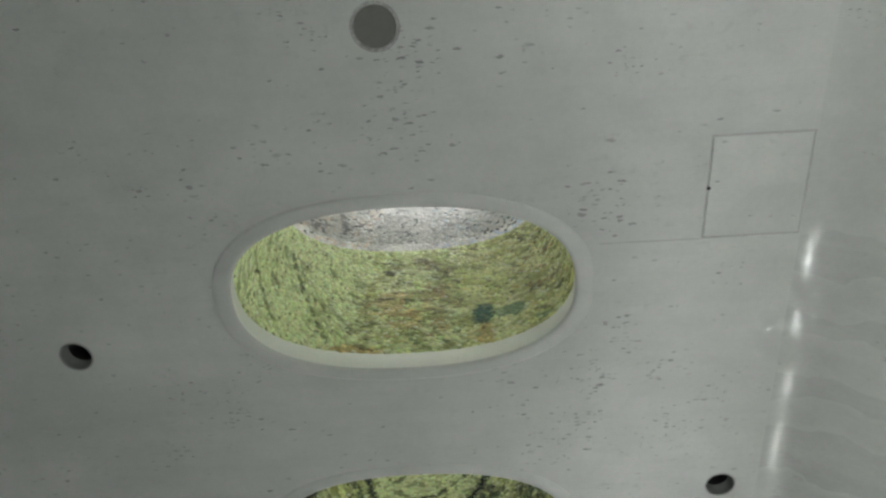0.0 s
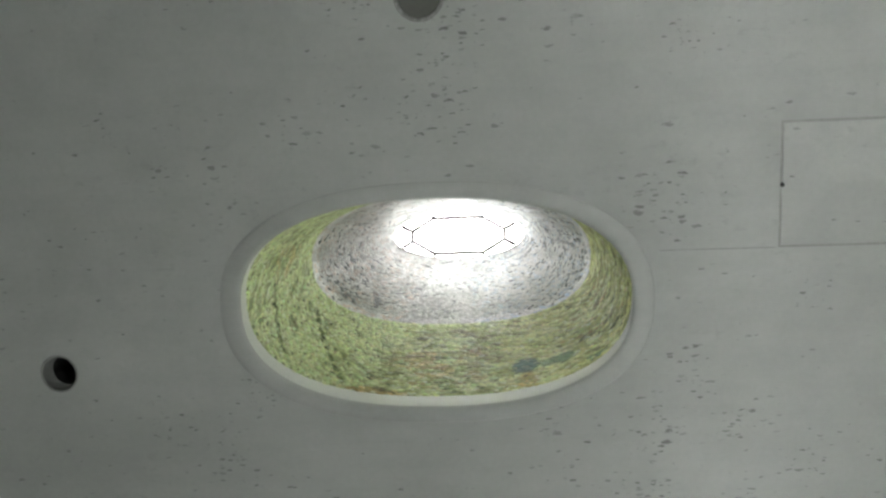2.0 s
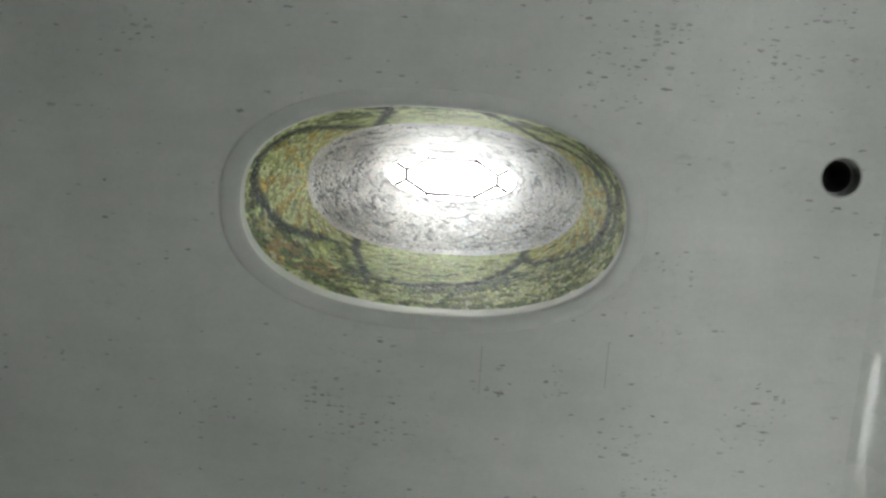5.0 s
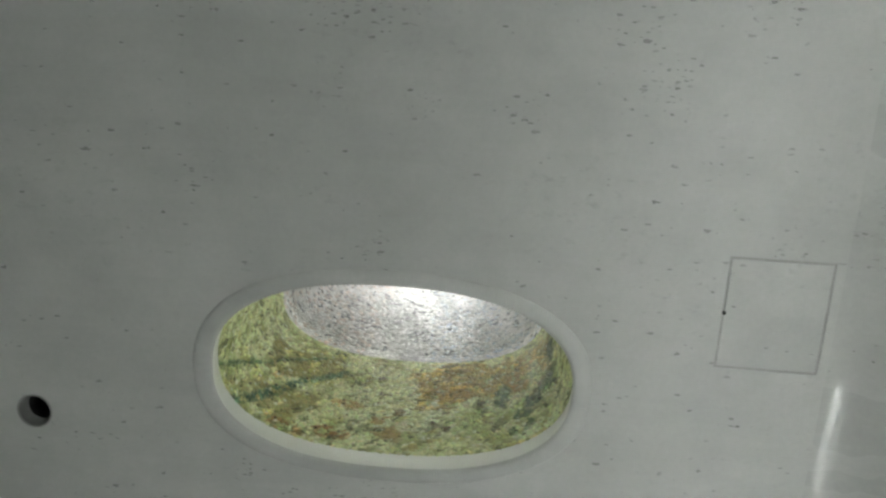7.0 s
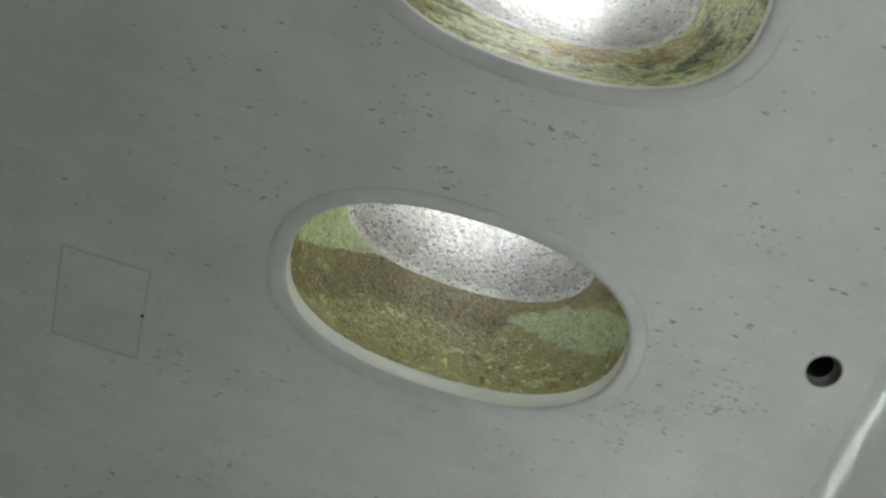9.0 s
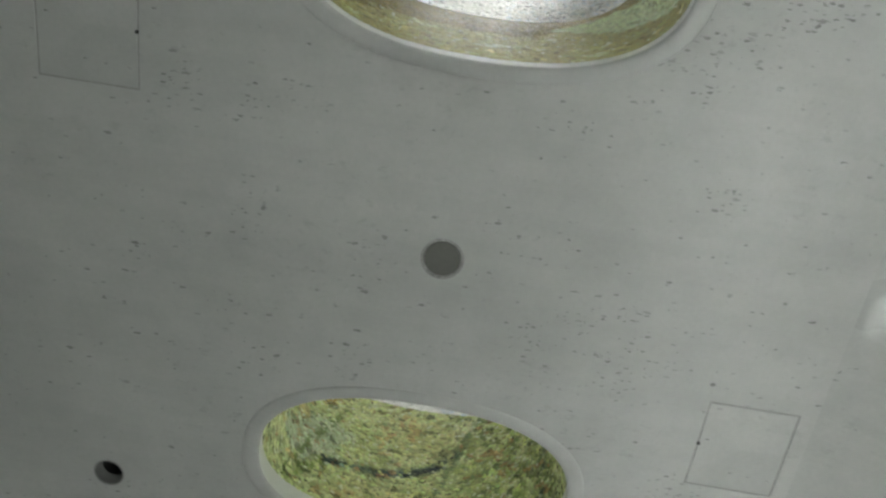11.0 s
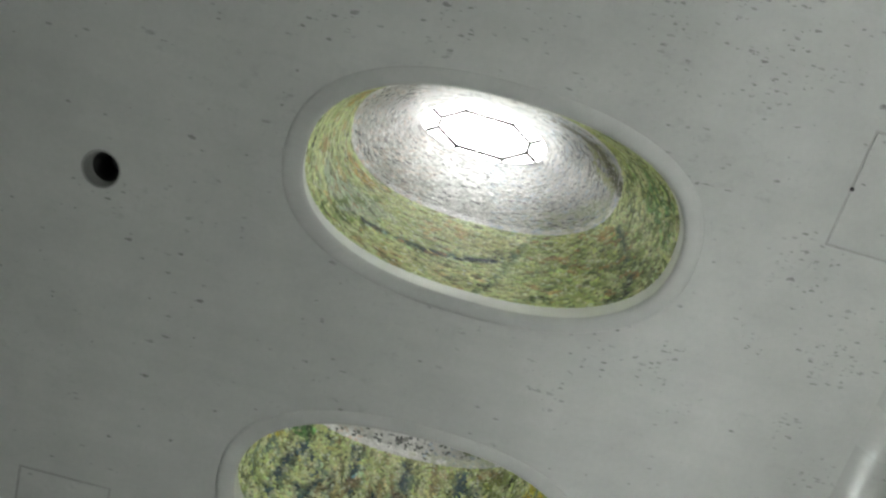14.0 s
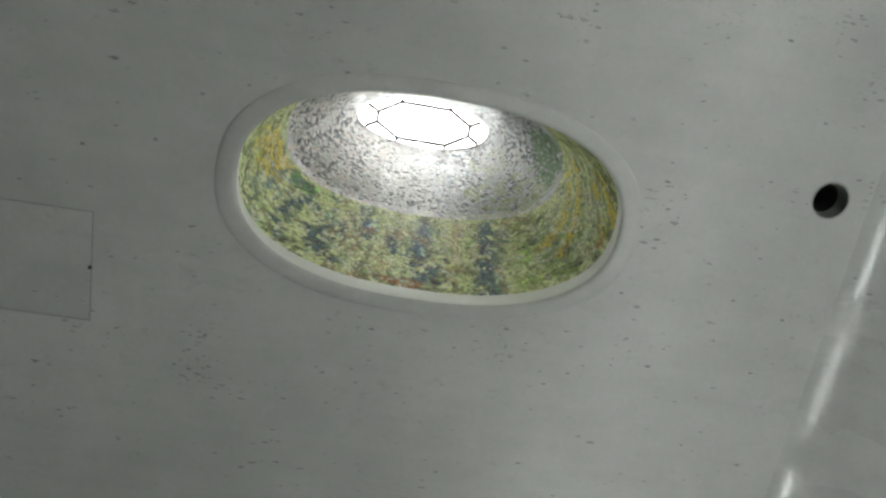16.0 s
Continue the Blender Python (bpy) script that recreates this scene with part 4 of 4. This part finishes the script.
def paint_for(key):
    """The picture of each mosaic: a ground of long strokes, the drawing, then small dabs over both."""
    def paint(th, v, rng):
        s, t, seed = unroll(th), v * 1.10, ord(key)
        flow = flow_for(key)
        g = Picture(s, t, LEAF, seed)
        g.add(0.60 + 0.35 * g.w1 + 0.2 * g.w2, PALE)
        count, length, width, spread, palette, alpha = STROKES[key]
        g.col = strokes(g.col, s, t, 400 + seed, count, length, width, flow, spread, palette, alpha)
        if key != "f":
            g.add(0.55 * (g.w3 < -0.55), OLIVE)
        DRAW[key](g)
        if key in "ace":
            g.col = strokes(g.col, s, t, 900 + seed, count // 3, length * 0.6, width * 0.7, flow, spread, palette, alpha * 0.5)
        count, length, width, spread, strength = DABS[key]
        g.col = dabs(g.col, s, t, 500 + seed, count, length, width, flow, spread, strength)
        deep = g.col * BRIGHT[key]
        deep = deep * ((deep.mean(1, keepdims=True) + 0.01) / 0.42) ** CONTRAST[key]
        deep = deep * np.minimum(1.0, 0.74 / deep.max(1, keepdims=True))
        return speckle(deep, s, t, rng, 300 + seed, {"d": 0.65}.get(key, 1.0))

    return paint


SILVER = {  # tile size, length to width, spread of direction, share of dark tiles, how dark they are, how bright the rest
    "a": (0.019, 2.0, 0.60, 0.13, 0.12, 0.57), "b": (0.016, 1.8, 0.90, 0.07, 0.08, 0.59), "c": (0.019, 2.2, 0.50, 0.11, 0.14, 0.56),
    "d": (0.018, 1.6, 0.90, 0.20, 0.12, 0.56), "e": (0.019, 2.6, 0.35, 0.13, 0.12, 0.57), "f": (0.019, 1.3, 0.80, 0.28, 0.08, 0.56)}


STICKS = {  # dark splinters among the silver: count, length, width, direction, spread, strength
    "a": (260, 0.10, 0.022, 0.2, 0.7, 0.75), "b": (460, 0.15, 0.030, -0.5, 0.9, 1.0), "c": (260, 0.12, 0.021, 0.05, 0.35, 0.75),
    "d": (160, 0.05, 0.028, 0.0, 1.5, 0.65), "e": (320, 0.13, 0.021, 0.05, 0.25, 0.80), "f": (280, 0.05, 0.032, 0.0, 1.5, 0.85)}


def silver_for(key):
    share, shade, bright = SILVER[key][3:]

    def paint(th, v, rng):
        k = len(th)
        s, t = unroll(th), v * 1.16
        clump = waves(th * 6, v * 5, 60 + ord(key)) + 0.5 * waves(th * 13, v * 9, 80 + ord(key))
        col = np.tile(np.array((bright, bright, bright)), (k, 1)) * (rng.uniform(0.86, 1.04, k) * (1 + 0.20 * clump))[:, None]
        count, length, width, angle, spread, alpha = STICKS[key]
        col = strokes(col, s, t, 700 + ord(key), count, length, width, lambda p, q: angle + 0 * p, spread, ((0.07, 0.07, 0.08), (0.16, 0.16, 0.16), (0.30, 0.30, 0.32)), alpha * np.clip((v - 0.06) / 0.05, 0, 1))
        # highlight along the lower edge painted into the tint, stronger on the north side
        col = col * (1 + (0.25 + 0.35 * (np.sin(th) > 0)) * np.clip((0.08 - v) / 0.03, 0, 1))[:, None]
        r = rng.uniform(0, 1, k)
        # dark tiles lie everywhere; the extra ones at the long ends paint in shade
        ends = 0.55 + 0.75 * np.abs(np.cos(th)) ** 2
        dark = (r < share * ends * (1 + 0.9 * clump)) & (v > 0.05 * rng.uniform(0.3, 1.6, k))
        col[dark] = np.array((0.95, 1.0, 1.05)) * shade * rng.uniform(0.6, 1.8, (k, 1))[dark]
        # a fifth of the tiles turn bluish to the east, brownish to the west
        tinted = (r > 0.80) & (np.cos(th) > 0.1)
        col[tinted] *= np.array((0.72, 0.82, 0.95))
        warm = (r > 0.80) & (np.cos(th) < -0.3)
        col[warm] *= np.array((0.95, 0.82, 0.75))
        g = Picture(s, t, (0, 0, 0), 600 + ord(key))
        g.col = col
        # the mosaic's reflection in the silver, painted on the east side as coloured patches
        if key == "c":
            g.patch(1.30, 0.42, 0.14, 0.20, (0.26, 0.22, 0.14), 0.7, 0, -0.3)
        elif key == "e":
            g.patch(1.32, 0.22, 0.20, 0.16, (0.40, 0.42, 0.18), 0.75, 20, -0.6)
            g.line([(1.78, 0.30), (1.68, 0.28), (1.45, 0.20), (1.26, 0.14), (1.18, 0.02)], 0.11, (0.10, 0.095, 0.06), 0.92, -1.2)
            g.patch(0.75, 0.16, 0.30, 0.16, (0.38, 0.42, 0.26), 0.55, 0, 0.0)
        elif key == "f":
            g.patch(0.70, 0.30, 0.30, 0.26, (0.34, 0.40, 0.20), 0.70, 0, -0.2)
            g.patch(0.78, 0.80, 0.20, 0.16, (0.44, 0.48, 0.30), 0.50, 0, -0.1)
            g.patch(1.20, 0.18, 0.20, 0.22, (0.12, 0.22, 0.10), 0.85, 0, -0.5)
            g.patch(0.45, 0.05, 0.30, 0.05, (0.50, 0.54, 0.38), 0.5, 0, -0.2)
        return np.clip(g.col, 0.01, 0.95)

    return paint


# ---- skylight wells ----
def bar_between(p, q, w, h):
    """A straight glazing bar from p to q, upright, with a narrow lower edge."""
    bm = bmesh.new()
    p, q = Vector((*p, 0)), Vector((*q, 0))
    d = (q - p).normalized()
    s = Vector((-d.y, d.x, 0))
    rows = [[bm.verts.new(c + s * x + Vector((0, 0, z))) for x, z in ((-w / 2, 0.004), (-w / 4, 0), (w / 4, 0), (w / 2, 0.004), (w / 2, h), (-w / 2, h))] for c in (p, q)]
    for i in range(6):
        bm.faces.new((rows[0][i], rows[0][(i + 1) % 6], rows[1][(i + 1) % 6], rows[1][i]))
    bm.faces.new(rows[0][::-1])
    bm.faces.new(rows[1])
    return bm


def pane_of(points):
    bm = bmesh.new()
    lo, hi = ([bm.verts.new((x, y, z)) for x, y in points] for z in (TOP_Z + 0.004, TOP_Z + 0.010))
    bm.faces.new(lo[::-1])
    bm.faces.new(hi)
    for i in range(len(lo)):
        j = (i + 1) % len(lo)
        bm.faces.new((lo[i], lo[j], hi[j], hi[i]))
    return bm


WELL_LABELS = {
    "a": "oval skylight well with yellow-green mosaic below a silver cone",
    "b": "oval skylight well with green mosaic and dark curved lines, silver above",
    "c": "oval skylight well with olive, orange and teal mosaic, silver above",
    "d": "oval skylight well with brown and pale green mosaic, silver above",
    "e": "oval skylight well with lively green mosaic and red specks, silver above",
    "f": "oval skylight well with blue-striped yellow-green mosaic, silver above",
}


def skylight(key, x, y):
    rng = np.random.RandomState(100 + ord(key))
    well = empty("skylight", x, y, CEIL)
    tagged(well, WELL_LABELS[key], "skylight", "oval skylights along the ceiling")
    count = 96
    ring = lambda off, z: (oval(OVAL_A + off, OVAL_B + off * LIP_Y, OVAL_N, count), z)
    profile = ((0.1050, 0.0080), (0.1035, -0.0008), (0.0940, -0.0042), (0.0820, -0.0074), (0.0660, -0.0090), (0.0460, -0.0092), (0.0270, -0.0082), (0.0160, -0.0050), (0.0100, 0.0000), (0.0060, 0.0060))
    part("collar", rings([ring(off, z) for off, z in profile]), M_COLLAR, well, "smooth grey concrete lip, rounded and slightly proud")
    part("rim", rings([ring(0.006, 0.006), (oval(RIM_A, RIM_B, OVAL_N, count), RIM_Z), (oval(RIM_A + 0.05, RIM_B + 0.05, OVAL_N, count), RIM_Z + 0.004)]), M_RIM, well, "plain pale grey painted band")
    lo, mid, hi = (RIM_A, RIM_B, RIM_Z), (MID_A, MID_B, MID_Z), (TOP_A, TOP_B, TOP_Z)
    part("mosaic_bed", rings([(oval(*lo[:2], OVAL_N, count), RIM_Z), (oval(*mid[:2], OVAL_N, count), MID_Z)]), M_GROUT, well, "grout bed of the coloured mosaic")
    part("silver_bed", rings([(oval(*mid[:2], OVAL_N, count), MID_Z), (oval(*hi[:2], OVAL_N, count), TOP_Z)]), M_GROUT_DARK, well, "pale grout bed of the silver cone")
    tile_mesh("mosaic", lo, mid, 0.0175, 2.0, LOOSE[key], 0.015, 0.0014, paint_for(key), flow_for(key), rng, M_TILE, well, "small glass mosaic tiles in mixed greens")
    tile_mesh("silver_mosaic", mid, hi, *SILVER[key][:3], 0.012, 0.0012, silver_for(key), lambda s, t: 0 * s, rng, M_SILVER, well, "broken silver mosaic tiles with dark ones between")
    # glazing
    glazing = part("glazing_frame", rings([(oval(TOP_A, TOP_B, OVAL_N, count), TOP_Z), (oval(TOP_A - 0.003, TOP_B - 0.003, 2.1, count), TOP_Z), (oval(TOP_A - 0.003, TOP_B - 0.003, 2.1, count), TOP_Z + 0.010), (oval(TOP_A + 0.06, TOP_B + 0.06, 2.1, count), TOP_Z + 0.05), (oval(TOP_A + 0.06, TOP_B + 0.06, 2.1, count), TOP_Z - 0.03)], False), M_FRAME, well, "white painted frame round the glazing")
    octo = [(0.353, -0.039), (0.353, 0.039), (0.186, 0.137), (-0.186, 0.137), (-0.353, 0.039), (-0.353, -0.039), (-0.186, -0.137), (0.186, -0.137)]
    ends = []
    for i, (px, py) in enumerate(octo):
        gx, gy = (math.copysign(1, px), 0.55 * math.copysign(1, py)) if abs(px) > 0.3 else (0.12 * math.copysign(1, px), math.copysign(1, py))
        t = 0.0
        while (abs(px + t * gx) / (TOP_A - 0.008)) ** 2.1 + (abs(py + t * gy) / (TOP_B - 0.008)) ** 2.1 < 1.0:
            t += 0.001
        ends.append((px + t * gx, py + t * gy))
    for i in range(8):
        for name, p, q in (("glazing_bar", octo[i], octo[(i + 1) % 8]), ("spoke_bar", octo[i], ends[i])):
            ob = part(name, bar_between(p, q, 0.026, 0.030), M_BAR, glazing, "thin dark metal bar")
            ob.location.z = TOP_Z - 0.026
    rim_pts = oval(TOP_A - 0.003, TOP_B - 0.003, 2.1, 192)
    panes = [octo]
    for i in range(8):
        j = (i + 1) % 8
        a0, a1 = (math.atan2(e[1] / TOP_B, e[0] / TOP_A) % (2 * math.pi) for e in (ends[i], ends[j]))
        span = (a1 - a0) % (2 * math.pi)
        between = [p for p in rim_pts if 0.01 < (math.atan2(p[1] / TOP_B, p[0] / TOP_A) - a0) % (2 * math.pi) < span - 0.01]
        between.sort(key=lambda p: (math.atan2(p[1] / TOP_B, p[0] / TOP_A) - a0) % (2 * math.pi))
        panes.append([octo[i], ends[i], *between, ends[j], octo[j]])
    for pts in panes:
        ob = part("pane", pane_of(pts), M_GLASS, glazing, "clear glass pane under a white sky")
        ob.visible_shadow = False
    return well


for key, x, y in SKYLIGHTS:
    skylight(key, x, y)


# ---- downlights, covers, hatches ----
def downlight(x, y):
    thing = tagged(empty("downlight", x, y, CEIL), "unlit round recessed downlight with a black inside", "downlight", "downlights in the ceiling")
    part("trim_ring", rings([(circle(0.094), 0.002), (circle(0.092), -0.003), (circle(0.086), -0.003), (circle(0.084), 0.004)]), M_TRIM, thing, "thin grey trim ring")
    sleeve = part("sleeve", rings([(circle(0.084), 0.004), (circle(0.082), 0.070), (circle(0.074), 0.072)]), M_SLEEVE, thing, "grey metal sleeve")
    part("reflector", rings([(circle(0.074), 0.072), (circle(0.070), 0.14), (circle(0.05), 0.22)], True, True), M_BLACK, sleeve, "black unlit reflector")
    return thing


for x, y in DOWNLIGHTS:
    downlight(x, y)


def cover(x, y):
    thing = tagged(empty("cover_plate", x, y, CEIL), "round flat grey cover plate set flush in the ceiling", "cover plate", "cover plates in the ceiling")
    part("plate", rings([(circle(0.094), 0.02), (circle(0.094), 0.003), (circle(0.092), 0.001)], False, True), M_COVER, thing)
    part("seat_ring", rings([(circle(0.12), 0.004), (circle(0.110), -0.0015), (circle(0.098), -0.0015), (circle(0.0945), 0.006)]), M_MORTAR, thing, "patchy mortar joint round the plate")
    return thing


for x, y in COVERS:
    cover(x, y)


def hatch(x, y, w, h):
    thing = tagged(empty("ceiling_hatch", x, y, CEIL), "square grey concrete panel with a thin joint round it", "hatch", "square panels in the ceiling")
    part("panel", boxed(-w / 2 + 0.012, w / 2 - 0.012, -h / 2 + 0.012, h / 2 - 0.012, 0.0, 0.05, 0.003), M_HATCH, thing)
    part("flange", boxed(-w / 2 - 0.03, w / 2 + 0.03, -h / 2 - 0.03, h / 2 + 0.03, 0.004, 0.04), M_JOINT, thing, "recessed grey joint")
    side = -1 if x > 0 else 1
    lock = part("lock", rings([(circle(0.0095, 16), 0.004), (circle(0.0095, 16), -0.002), (circle(0.006, 16), -0.003), (circle(0.0005, 16), -0.003)]), M_BLACK, thing, "small dark round lock")
    lock.location.x = side * (w / 2 - 0.012)
    return thing


for row in HATCHES:
    hatch(*row)


# ---- wall lamps along the east wall ----
def wall_lamp(y):
    thing = tagged(empty("wall_lamp", WALL_R, y, 0.60), "long white wall lamp with a glowing diffuser", "lamp", "wall lamps along the passage")
    part("housing", boxed(-0.10, 0.0, -0.72, 0.72, -0.05, 0.03, 0.008), M_HOUSING, thing, "white lamp housing")
    part("diffuser", boxed(-0.092, -0.010, -0.70, 0.70, 0.031, 0.055, 0.006), M_TUBE, thing, "glowing diffuser")
    return thing


for y in (-6.0, -4.45, -2.9, -1.35, 0.2, 2.45, 4.0, 5.55, 7.10, 8.65, 10.20, 11.75, 13.30, 14.85, 16.40):
    wall_lamp(y)


# ---- seams left by the formwork ----
def seam(x0, y0, x1, y1):
    w = 0.0028
    if abs(x1 - x0) > abs(y1 - y0):
        bm = boxed(min(x0, x1), max(x0, x1), y0 - w, y0 + w, CEIL - 0.0015, CEIL + 0.01, 0.0006)
    else:
        bm = boxed(x0 - w, x0 + w, min(y0, y1), max(y0, y1), CEIL - 0.0015, CEIL + 0.01, 0.0006)
    return tagged(part("formwork_seam", bm, M_SEAM), "thin dark formwork seam in the concrete", "seam", "formwork seams", kind="structure")


for row in ((0.262, 2.40, 0.262, 2.64), (0.860, 2.33, 0.860, 2.56), (1.02, -0.225, 1.525, -0.225), (1.995, 3.833, 2.03, 3.833)):
    seam(*row)
